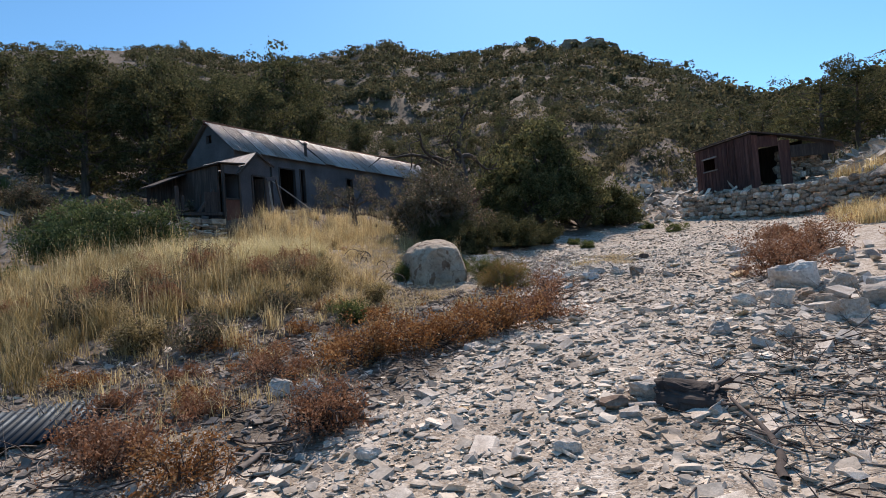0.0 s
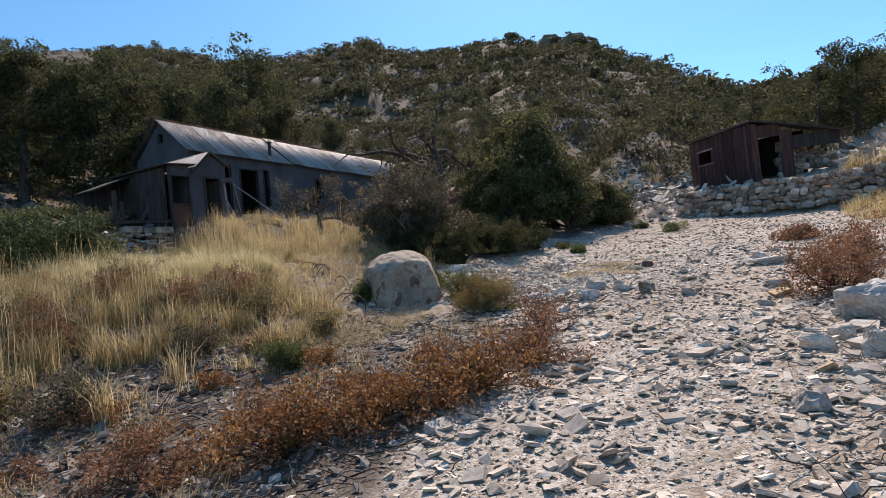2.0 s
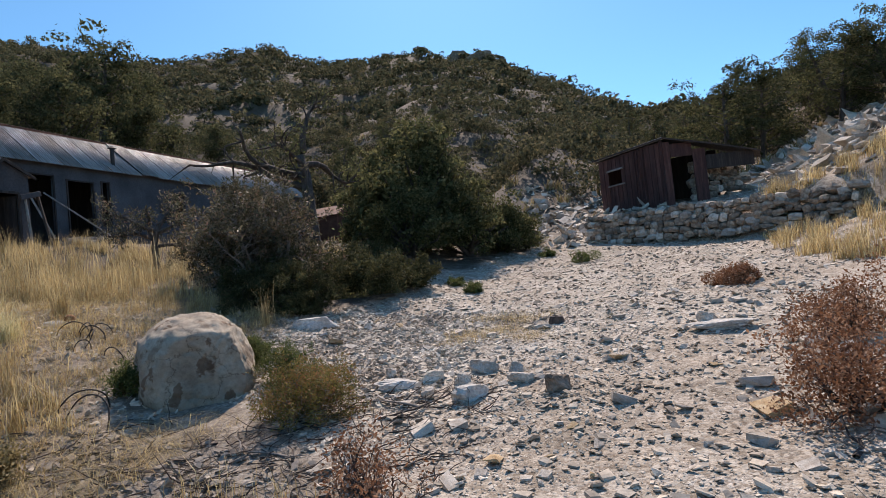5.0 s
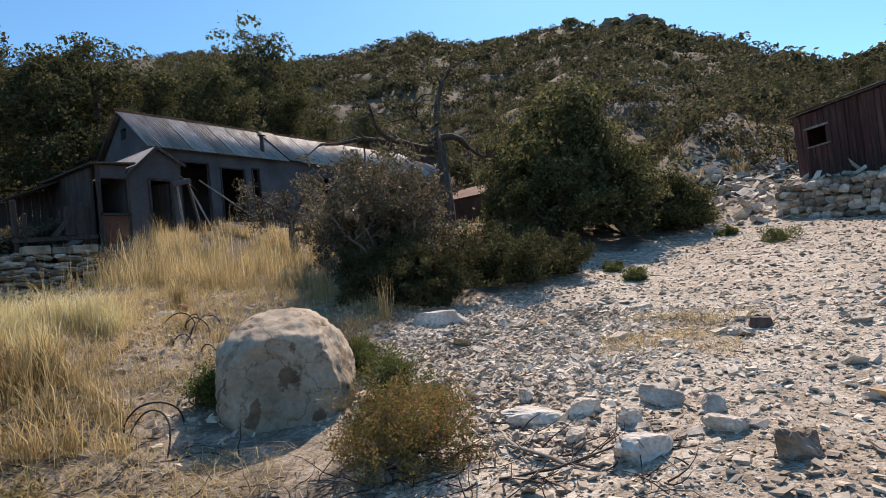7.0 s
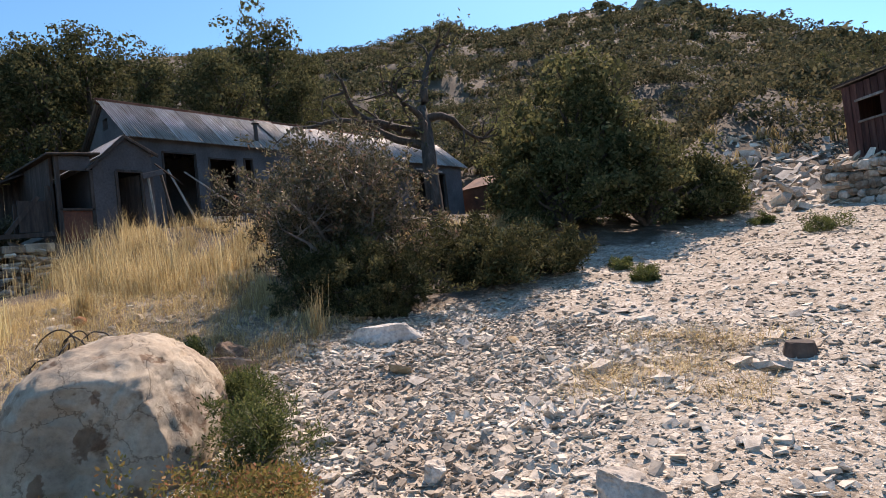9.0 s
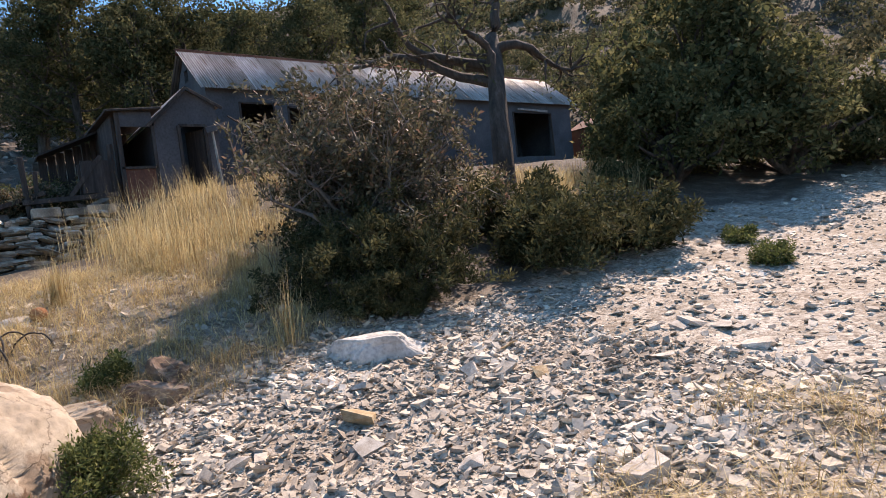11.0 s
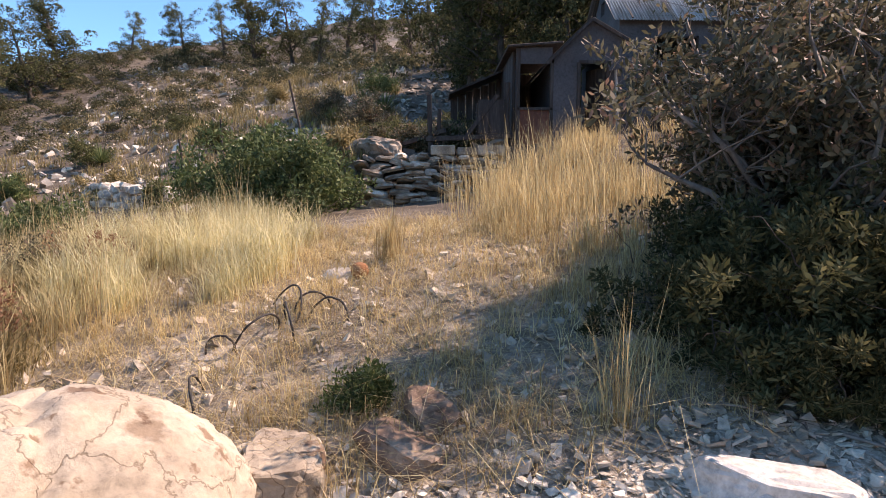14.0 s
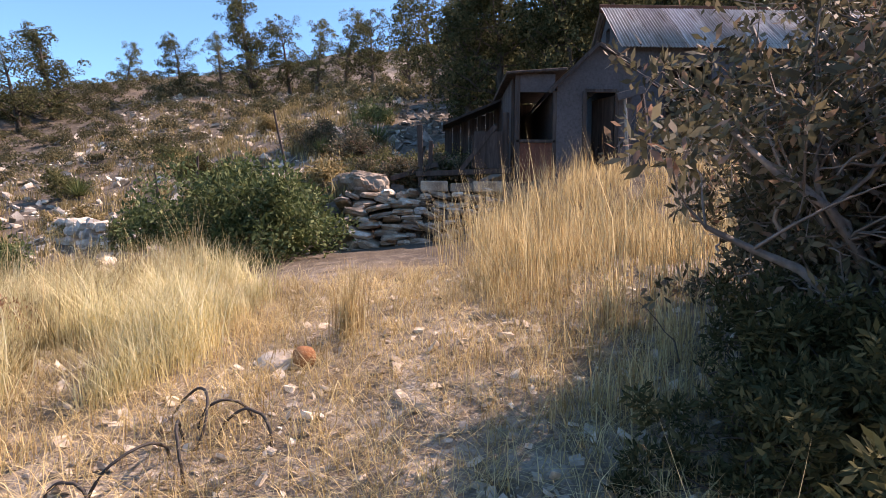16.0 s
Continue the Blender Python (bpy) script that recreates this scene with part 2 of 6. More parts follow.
def tubes(paths, sides=5):
    """Tapered tubes along paths of (points, radii): vertices and triangles."""
    V, T, k = [], [], 0
    for pts, rad in paths:
        pts, rad = np.asarray(pts, float), np.asarray(rad, float)
        d = np.gradient(pts, axis=0)
        d /= np.linalg.norm(d, axis=1, keepdims=True) + 1e-9
        ref = np.where(np.abs(d[:, 2:3]) > 0.9, [[1.0, 0, 0]], [[0, 0, 1.0]])
        u = np.cross(d, ref)
        u /= np.linalg.norm(u, axis=1, keepdims=True) + 1e-9
        w = np.cross(d, u)
        ang = np.linspace(0, 2 * math.pi, sides, endpoint=False)
        ring = pts[:, None] + rad[:, None, None] * (np.cos(ang)[None, :, None] * u[:, None] + np.sin(ang)[None, :, None] * w[:, None])
        n = len(pts)
        V.append(ring.reshape(-1, 3))
        i, j = np.meshgrid(np.arange(n - 1), np.arange(sides), indexing="ij")
        a, b = i * sides + j, i * sides + (j + 1) % sides
        c, e = a + sides, b + sides
        T.append(np.stack([np.stack([a, b, e], -1), np.stack([a, e, c], -1)], -2).reshape(-1, 3) + k)
        k += n * sides
    return np.concatenate(V), np.concatenate(T)


def limb(r, start, way, length, rad, steps=6, wander=0.25, lift=0.0, tip=0.25):
    """A crooked limb that tapers."""
    p, d = np.array(start, float), np.array(way, float)
    d /= np.linalg.norm(d)
    pts, out = [p.copy()], [rad]
    for i in range(steps):
        d = d + r.normal(0, wander, 3) + np.array([0, 0, lift])
        d /= np.linalg.norm(d)
        p = p + d * length / steps
        pts.append(p.copy())
        out.append(rad * (1 - (1 - tip) * (i + 1) / steps))
    return np.array(pts), np.array(out)


def leaves(r, centres, spread, per, size, slim=0.45, flat=0.0):
    """Small leaves (two triangles folded along the midrib) round each centre."""
    c = np.repeat(np.asarray(centres, float), per, axis=0)
    n = len(c)
    off = r.normal(0, 1, (n, 3))
    off /= np.linalg.norm(off, axis=1, keepdims=True)
    sp = np.repeat(np.broadcast_to(np.asarray(spread, float), (len(centres),)), per)
    c = c + off * (sp * r.random(n) ** 0.5)[:, None]
    d = off * 0.7 + r.normal(0, 0.6, (n, 3)) + np.array([0, 0, 0.25])
    d[:, 2] *= 1 - flat
    d /= np.linalg.norm(d, axis=1, keepdims=True)
    s = np.cross(d, r.normal(0, 1, (n, 3)))
    s /= np.linalg.norm(s, axis=1, keepdims=True)
    ln = size * r.uniform(0.6, 1.4, n)[:, None]
    V = np.stack([c, c + d * ln * 0.55 + s * ln * slim * 0.5, c + d * ln, c + d * ln * 0.5 - s * ln * slim * 0.5], 1).reshape(-1, 3)
    k = np.arange(n)[:, None] * 4
    T = np.concatenate([k + [0, 1, 2], k + [0, 2, 3]], 1).reshape(-1, 3)
    return V, T


def domes(r, centres, radius, per, size, fuzz=0.3, low=-0.35, tall=0.8):
    """Rounded clumps: leaves laid like shingles over the upper part of a lump round each centre, with a ragged rim."""
    c = np.repeat(np.asarray(centres, float), per, axis=0)
    n = len(c)
    R = np.repeat(np.broadcast_to(np.asarray(radius, float), (len(centres),)), per)[:, None]
    d = r.normal(0, 1, (n, 3))
    d /= np.linalg.norm(d, axis=1, keepdims=True)
    d[:, 2] = np.where(d[:, 2] < low, -d[:, 2], d[:, 2])
    p = c + d * R * r.uniform(0.72, 1.08, n)[:, None] * np.array([1, 1, tall])
    q = d + r.normal(0, fuzz, (n, 3))
    u = np.cross(q, r.normal(0, 1, (n, 3)))
    u /= np.linalg.norm(u, axis=1, keepdims=True)
    w = np.cross(q, u)
    w /= np.linalg.norm(w, axis=1, keepdims=True)
    ln = R * size * r.uniform(0.6, 1.4, n)[:, None]
    V = np.stack([p - u * ln * 0.5, p + w * ln * 0.34, p + u * ln * 0.5, p - w * ln * 0.3], 1).reshape(-1, 3)
    k = np.arange(n)[:, None] * 4
    return V, np.concatenate([k + [0, 1, 2], k + [0, 2, 3]], 1).reshape(-1, 3)


def blades(r, roots, height, lean=0.35, width=0.006, droop=0.5):
    """Grass blades that rise from their roots and bow over."""
    roots = np.asarray(roots, float)
    n = len(roots)
    h = np.broadcast_to(np.asarray(height, float), (n,)) * r.uniform(0.45, 1.15, n)
    az = r.uniform(0, 2 * math.pi, n)
    out = np.stack([np.cos(az), np.sin(az), np.zeros(n)], 1)
    side = np.stack([-np.sin(az), np.cos(az), np.zeros(n)], 1)
    k = (lean * r.uniform(0.1, 1.2, n))[:, None]
    up = np.array([0, 0, 1.0])
    H = h[:, None]
    p1 = roots + H * 0.5 * (up + out * k * 0.6)
    p2 = roots + H * (up * (1 - droop * 0.35 * k) + out * k * 1.3)
    w = width * r.uniform(0.6, 1.4, n)[:, None]
    V = np.stack([roots - side * w, roots + side * w, p1 - side * w * 0.8, p1 + side * w * 0.8, p2], 1).reshape(-1, 3)
    b = np.arange(n)[:, None] * 5
    T = np.concatenate([b + [0, 1, 3], b + [0, 3, 2], b + [2, 3, 4]], 1).reshape(-1, 3)
    return V, T


def merge(*sets):
    V, T, k = [], [], 0
    for v, t in sets:
        V.append(v)
        T.append(np.asarray(t) + k)
        k += len(v)
    return np.concatenate(V), np.concatenate(T)


def smoothstep(v, a, b):
    v = np.clip((np.asarray(v, float) - a) / (b - a), 0, 1)
    return v * v * (3 - 2 * v)


def soft(v):
    v = np.asarray(v, float)
    return np.where(v > 15, v, np.log1p(np.exp(np.minimum(v, 15) * 1.5)) / 1.5)


# ---- the lie of the land ----
# bearing in degrees left of +y: elevation of the skyline, its distance, where the slope begins
RIDGE = np.array([
    (-180, 3, 260, 60), (-130, 5, 160, 40), (-90, 9, 90, 26), (-45, 11, 75, 24), (-14, 12.3, 80, 30), (-4, 12.2, 95, 30), (1, 12.5, 120, 28), (6, 15.35, 135, 26), 
    (9, 17.05, 140, 26), (12, 17.95, 145, 26), (14, 19.35, 145, 26), (18, 20.15, 150, 26), (22, 20.95, 155, 26), (28, 20.45, 160, 32), (33, 20.75, 165, 36), (36, 22.05, 175, 36), 
    (40, 21.35, 175, 34), (45, 20.55, 180, 31), (50, 20.35, 210, 28), (55, 21.25, 220, 26), (68, 19.8, 200, 23), (75, 18.2, 120, 19), (85, 16.2, 85, 16), (93, 15.6, 70, 14.5), 
    (110, 12.6, 62, 12), (118, 10.4, 58, 12), (128, 8.2, 58, 14), (150, 5, 120, 30), (180, 3, 260, 60)], float)
SEED = np.random.default_rng(3)
WAVES = [(SEED.uniform(0, 2 * math.pi), SEED.uniform(0, 2 * math.pi)) for _ in range(24)]


def ripples(x, y, first, count, size):
    """A sum of sine waves of falling length: gentle unevenness."""
    out = np.zeros(np.broadcast(x, y).shape)
    for i in range(count):
        a, ph = WAVES[(first + i) % 24]
        f = 2 * math.pi / (size / 1.5 ** i)
        out = out + np.sin((x * math.cos(a) + y * math.sin(a)) * f + ph) / 1.4 ** i
    return out / 2


def wall_side(x, y):
    """Metres behind the line of the dry-stone retaining wall below the shed."""
    return (y - 25.7) * 0.87 + (x + 4.2) * 0.49


def land(x, y):
    x, y = np.asarray(x, float), np.asarray(y, float)
    xc, yc = np.clip(x, -30, 14), np.clip(y, -25, 45)
    shelf = smoothstep(-xc, 9, 14)
    yc = yc - shelf * 0.85 * soft(yc - 17.5)
    z = 0.12 + 0.1 * yc + 0.06 * soft(yc - 22)
    a, b = soft(-(xc + 6.5)), soft(-(xc + 10.2))
    z = z + (0.28 * (a - b) + 0.06 * b) * smoothstep(yc, -2, 9)
    wy = smoothstep(yc, 13, 15)
    z = z + 0.95 * ((1 - wy) * smoothstep(-xc, 17.2, 17.5) + wy * smoothstep(-xc, 14.3, 17.3)) * smoothstep(yc, 10.0 - 0.9 * np.maximum(-xc - 16.5, 0), 11.0)
    s = wall_side(xc, yc)
    z = z + 0.85 * smoothstep(s, 0.05, 0.45) * smoothstep(xc, -4.6, -3.9)
    z = z + 3.0 * np.tanh(0.62 * soft(xc - 1.5) / 3.0) * smoothstep(yc, 16, 25) + 0.1 * soft(xc - 1.2) * (1 - smoothstep(yc, 16, 25))
    dx, dy = x + 3.0, y - 7.0
    r = np.hypot(dx, dy)
    az = np.degrees(np.arctan2(-dx, dy))
    el, far, start = (np.interp(az, RIDGE[:, 0], RIDGE[:, k]) for k in (1, 2, 3))
    top = 2.2 + far * np.tan(np.radians(el))
    w = np.clip((r - start) / (far - start), 0, 1)
    w = w ** 1.15
    top = top - 0.12 * np.maximum(r - far, 0)
    z = z * (1 - w) + top * w
    hill = smoothstep(r, 20, 60)
    z = z + hill * (ripples(x, y, 5, 6, 38) * 1.1 * (1 - smoothstep(r / far, 0.8, 1.0) * 0.8)) + 0.035 * ripples(x, y, 0, 5, 3.1) * (1 - hill)
    return z


def road_zone(x, y):
    """1 on the pale gravel track, 0 on the grassy ground beside it."""
    edge = -3.0 - 0.1 * (np.minimum(y, 9) - 3) - 4.05 * smoothstep(y, 8.6, 12) + 0.3 * ripples(x, y, 9, 4, 3.0) + 1.5 * smoothstep(y, 18, 26)
    return smoothstep(x - edge, -0.3, 0.3)


CX, CY = -4.0, 10.0
rad = np.concatenate([[0.0], np.geomspace(0.25, 900, 300)])
ang = np.linspace(0, 2 * math.pi, 540, endpoint=False)
gx = CX + rad[:, None] * np.cos(ang)
gy = CY + rad[:, None] * np.sin(ang)
gv = np.stack([gx, gy, land(gx, gy)], -1).reshape(-1, 3)
ii, jj = np.meshgrid(np.arange(len(rad) - 1), np.arange(540), indexing="ij")
q0, q1 = ii * 540 + jj, ii * 540 + (jj + 1) % 540
gt = np.stack([np.stack([q0, q0 + 540, q1 + 540], -1), np.stack([q0, q1 + 540, q1], -1)], -2).reshape(-1, 3)


def ground_material():
    m, n, l, b = shader("stony_soil", 0.95)
    at = n.new("ShaderNodeAttribute")
    at.attribute_name = "track"
    fine = noise_node(n, l, 38, 8, rough=0.75)
    mid = noise_node(n, l, 3.2, 6)
    big = noise_node(n, l, 0.45, 5)
    tc = n.new("ShaderNodeTexCoord")
    cells, chips = n.new("ShaderNodeTexVoronoi"), n.new("ShaderNodeTexVoronoi")
    cells.inputs["Scale"].default_value, chips.inputs["Scale"].default_value = 24, 61
    for vor in (cells, chips):
        l.new(tc.outputs["Object"], vor.inputs["Vector"])
    chip = mix(n, l, cells.outputs["Color"], chips.outputs["Color"], 0.45)
    grey = n.new("ShaderNodeRGBToBW")
    l.new(chip, grey.inputs[0])
    gravel = ramp(n, l, grey.outputs[0], ((0.25, (0.25, 0.205, 0.16)), (0.5, (0.45, 0.395, 0.33)), (0.75, (0.62, 0.565, 0.49))))
    soil = ramp(n, l, fine.outputs[0], ((0.30, (0.04, 0.031, 0.024)), (0.5, (0.10, 0.079, 0.059)), (0.7, (0.21, 0.172, 0.128))))
    ha = n.new("ShaderNodeAttribute")
    ha.attribute_name = "hill"
    brown = ramp(n, l, fine.outputs[0], ((0.30, (0.045, 0.034, 0.023)), (0.5, (0.09, 0.067, 0.046)), (0.7, (0.18, 0.138, 0.097))))
    pale = ramp(n, l, mid.outputs[0], ((0.35, (0.8, 0.77, 0.72)), (0.65, (1.12, 1.12, 1.12))))
    edge = n.new("ShaderNodeMath")
    edge.operation = "ADD"
    l.new(at.outputs["Fac"], edge.inputs[0])
    sub = n.new("ShaderNodeMath")
    sub.operation = "MULTIPLY_ADD"
    l.new(mid.outputs[0], sub.inputs[0])
    sub.inputs[1].default_value, sub.inputs[2].default_value = 1.2, -0.6
    l.new(sub.outputs[0], edge.inputs[1])
    edge.use_clamp = True
    col = mix(n, l, soil.outputs[0], gravel.outputs[0], edge.outputs[0])
    col = mix(n, l, col, brown.outputs[0], ha.outputs["Fac"])
    col = mix(n, l, col, pale.outputs[0], 1.0, "MULTIPLY")
    broad = ramp(n, l, big.outputs[0], ((0.35, (0.85, 0.8, 0.75)), (0.65, (1.08, 1.08, 1.08))))
    col = mix(n, l, col, broad.outputs[0], 1.0, "MULTIPLY")
    l.new(col, b.inputs["Base Color"])
    depth = mix(n, l, cells.outputs["Distance"], chips.outputs["Distance"], 0.4)
    relief = mix(n, l, depth, fine.outputs["Color"], 0.5)
    bump(n, l, b, relief, 0.9, -0.03)
    return m


ground = soup("ground", gv, gt, ground_material(), smooth=True)
ra = ground.data.attributes.new("track", "FLOAT", "POINT")
zone = road_zone(gv[:, 0], gv[:, 1]) * (1 - smoothstep(np.hypot(gv[:, 0] + 3, gv[:, 1] - 10), 14, 23) * 0.88) * (1 - 0.8 * smoothstep(gv[:, 0], 2.2, 4.0))
zone = np.maximum(zone, 0.5 * smoothstep(gv[:, 1], 7.4, 9.2) * np.maximum(smoothstep(gv[:, 0], -15, -12), 0.9 * smoothstep(-gv[:, 0], 16, 19) * (1 - smoothstep(gv[:, 1], 8.5, 11))) * (1 - smoothstep(gv[:, 1], 13, 16)))
zone = np.maximum(zone, 0.7 * (1 - smoothstep(gv[:, 1] + 0.25 * ripples(gv[:, 0], gv[:, 1], 4, 4, 2.0), 2.6, 3.3)) * smoothstep(gv[:, 0], -6.5, -5.0) * (1 - smoothstep(gv[:, 0], 2.2, 4.0)))
ra.data.foreach_set("value", zone.astype(np.float32))
hill = ground.data.attributes.new("hill", "FLOAT", "POINT")
hx, hy = gv[:, 0] + 3, gv[:, 1] - 7
bearing = np.degrees(np.arctan2(-hx, hy))
brown_zone = smoothstep(np.hypot(hx, hy), 19, 30) * smoothstep(bearing, -50, -20) * (1 - smoothstep(bearing, 64, 78))
hill.data.foreach_set("value", brown_zone.astype(np.float32))
tagged(ground, "pale stony ground with a gravel track rising between dry slopes", "ground", kind="structure")


def gz(x, y):
    return float(land(x, y))


# ---- THINGS ----

# ---- the long house ----
HX, HY, HZ = -20.6, 17.1, 4.72
HL, HW, EAVE, TOP = 16.3, 3.2, 2.78, 4.08


def holed_wall(bm, length, height, thick, holes, at):
    """A wall from y = 0 to length, built up round its openings (y0, y1, z0, z1)."""
    y = 0.0
    for y0, y1, z0, z1 in sorted(holes):
        box(bm, at, at + thick, y, y0, -0.6, height)
        if z0 > -0.5:
            box(bm, at, at + thick, y0, y1, -0.6, z0)
        box(bm, at, at + thick, y0, y1, z1, height)
        y = y1
    box(bm, at, at + thick, y, length, -0.6, height)
    return bm


def corrugated(width, length, depth=0.016, pitch=0.076, per=5, thick=0.004):
    """One sheet of corrugated iron: waves along y, the length down x."""
    n = int(width / pitch * per)
    ys = np.linspace(0, width, n + 1)
    zs = depth * np.cos(ys / pitch * 2 * math.pi)
    V = []
    for dz in (0, -thick):
        for x in (0, length):
            V.append(np.stack([np.full(n + 1, x), ys, zs + dz], 1))
    V = np.concatenate(V)
    i = np.arange(n)[:, None]
    m = n + 1
    T = np.concatenate([i + [0, m, m + 1], i + [0, m + 1, 1], i + [2 * m, 3 * m + 1, 3 * m], i + [2 * m, 2 * m + 1, 3 * m + 1],
                        i + [m, 3 * m, 3 * m + 1], i + [m, 3 * m + 1, m + 1]])
    return V, T


house = thing("house", HX, HY, HZ, "long derelict plastered house with a corrugated iron roof", "house")
HOLES = [(0.92, 2.05, -0.1, 2.27), (2.46, 3.5, 0.2, 2.18), (3.78, 4.15, 0.6, 2.25), (7.15, 7.7, 0.75, 2.12), (12.55, 15.0, 0.35, 2.25)]
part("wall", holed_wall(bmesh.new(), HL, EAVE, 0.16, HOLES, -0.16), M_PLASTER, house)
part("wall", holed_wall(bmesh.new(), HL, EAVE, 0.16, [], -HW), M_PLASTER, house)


def gable(y, thick, vent):
    bm = bmesh.new()
    def prism(pts):
        a = [bm.verts.new((x, y, z)) for x, z in pts]
        b = [bm.verts.new((x, y + thick, z)) for x, z in pts]
        bm.faces.new(a)
        bm.faces.new(b[::-1])
        for i in range(len(a)):
            bm.faces.new((a[i], a[(i + 1) % len(a)], b[(i + 1) % len(a)], b[i]))
    h, c, s = HW / 2, EAVE, (TOP - EAVE) / (HW / 2)
    if not vent:
        prism(((-HW + 0.163, -0.6), (-0.163, -0.6), (-0.163, c), (-h, TOP - 0.05), (-HW + 0.163, c)))
        return bm
    v0, v1, z0, z1 = -h - 0.18, -h + 0.18, EAVE + 0.42, EAVE + 0.78
    prism(((-HW + 0.163, -0.6), (-0.163, -0.6), (-0.163, c), (-HW + 0.163, c)))
    prism(((-HW + 0.163, c), (v0, c), (v0, TOP - 0.05 - 0.18 * s)))
    prism(((v1, c), (-0.163, c), (v1, TOP - 0.05 - 0.18 * s)))
    prism(((v0, c), (v1, c), (v1, z0), (v0, z0)))
    prism(((v0, z1), (v1, z1), (v1, TOP - 0.05 - 0.18 * s), (-h, TOP - 0.05), (v0, TOP - 0.05 - 0.18 * s)))
    return bm


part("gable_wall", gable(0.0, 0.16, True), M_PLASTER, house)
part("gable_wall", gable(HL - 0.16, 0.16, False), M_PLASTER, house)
part("floor_slab", box(bmesh.new(), -HW + 0.17, -0.17, 0.17, HL - 0.17, -0.6, -0.12), M_DARKWOOD, house)
for y in (4.6, 9.0, 12.2):
    part("partition", box(bmesh.new(), -HW + 0.17, -0.17, y, y + 0.1, -0.1, EAVE - 0.02), M_DARKWOOD, house)
RISE = TOP + 0.02 - EAVE
RUN = HW / 2 + 0.22
SLOPE = math.atan2(TOP - EAVE + 0.05, HW / 2)
LEN = RUN / math.cos(SLOPE)
sv, st = corrugated(0.84, LEN)
sheet = soup("roof_sheet", sv, st, M_TIN, house, smooth=True)
count = int((HL + 0.3) / 0.8) + 1
rs = np.random.default_rng(11)
for side in (0, 1):
    for i in range(count):
        o = sheet if side == i == 0 else new("roof_sheet", sheet.data)
        o.parent = house
        skew = rs.normal(0, 0.25) + (2.2 if (side, i) == (0, 7) else 0)
        lift = rs.uniform(0, 0.006) + (0.05 if (side, i) == (0, 7) else 0)
        y = -0.2 + i * 0.8
        m = Matrix.Translation((-HW / 2, y if side == 0 else y + 0.84, TOP + 0.05 + lift)) @ pose(0, 0, 0, 0, 0, 0 if side == 0 else 180) @ pose(0, 0, 0, 0, math.degrees(SLOPE), skew)
        o.matrix_local = m
for k in range(9):
    part("rafter", beam(bmesh.new(), (-HW / 2, 0.3 + k * 1.95, TOP - 0.08), (0.12, 0.3 + k * 1.95, EAVE - 0.13), 0.05, 0.09), M_DARKWOOD, house)
ridge_bm = bmesh.new()
beam(ridge_bm, (-HW / 2 - 0.05, -0.22, TOP + 0.045), (-HW / 2 - 0.05, HL + 0.2, TOP + 0.045), 0.02, 0.22)
part("ridge_cap", ridge_bm, M_RUST, house, "rust-brown ridge capping")
for y0, y1, z0, z1 in HOLES:
    for nm, a, b in (("jamb", (0.01, y0 + 0.03, z0), (0.01, y0 + 0.03, z1)), ("jamb", (0.01, y1 - 0.03, z0), (0.01, y1 - 0.03, z1)), ("lintel", (0.01, y0, z1 - 0.03), (0.01, y1, z1 - 0.03))):
        part(nm, beam(bmesh.new(), a, b, 0.055, 0.055), M_DARKWOOD, house)
part("shutter_board", beam(bmesh.new(), (0.05, 12.85, 2.36), (0.05, 14.75, 2.30), 0.03, 0.09), M_GREYWOOD, house, "pale board nailed above a window")
bmc = bmesh.new()
bmesh.ops.create_cone(bmc, cap_ends=True, segments=14, radius1=0.075, radius2=0.075, depth=0.9, matrix=Matrix.Translation((0, 0, 0.45)))
bmesh.ops.create_cone(bmc, cap_ends=True, segments=14, radius1=0.15, radius2=0.03, depth=0.1, matrix=Matrix.Translation((0, 0, 0.97)))
ch = part("stove_pipe", bmc, M_IRON, house, "dark iron stove pipe with a cap")
ch.matrix_local = Matrix.Translation((-0.28, 4.6, 2.7))

# the gabled porch and its lean-to
porch = thing("porch", -17.6, 14.85, 3.95, "grey gabled porch with an open doorway, boards peeling", "porch")
PW, PD = 1.42, 3.0
bm = bmesh.new()


def slab(bm, pts, x, thick):
    """A flat piece of wall in a plane of constant x, given by its corners (y, z)."""
    a = [bm.verts.new((x, y, z)) for y, z in pts]
    b = [bm.verts.new((x - thick, y, z)) for y, z in pts]
    bm.faces.new(a)
    bm.faces.new(b[::-1])
    for i in range(len(a)):
        bm.faces.new((a[i], b[i], b[(i + 1) % len(a)], a[(i + 1) % len(a)]))


def plate_x(pts, thick=0.05):
    bm = bmesh.new()
    a = [bm.verts.new(p) for p in pts]
    b = [bm.verts.new((p[0], p[1], p[2] - thick)) for p in pts]
    bm.faces.new(a)
    bm.faces.new(b[::-1])
    for i in range(len(a)):
        bm.faces.new((a[i], b[i], b[(i + 1) % len(a)], a[(i + 1) % len(a)]))
    return bm


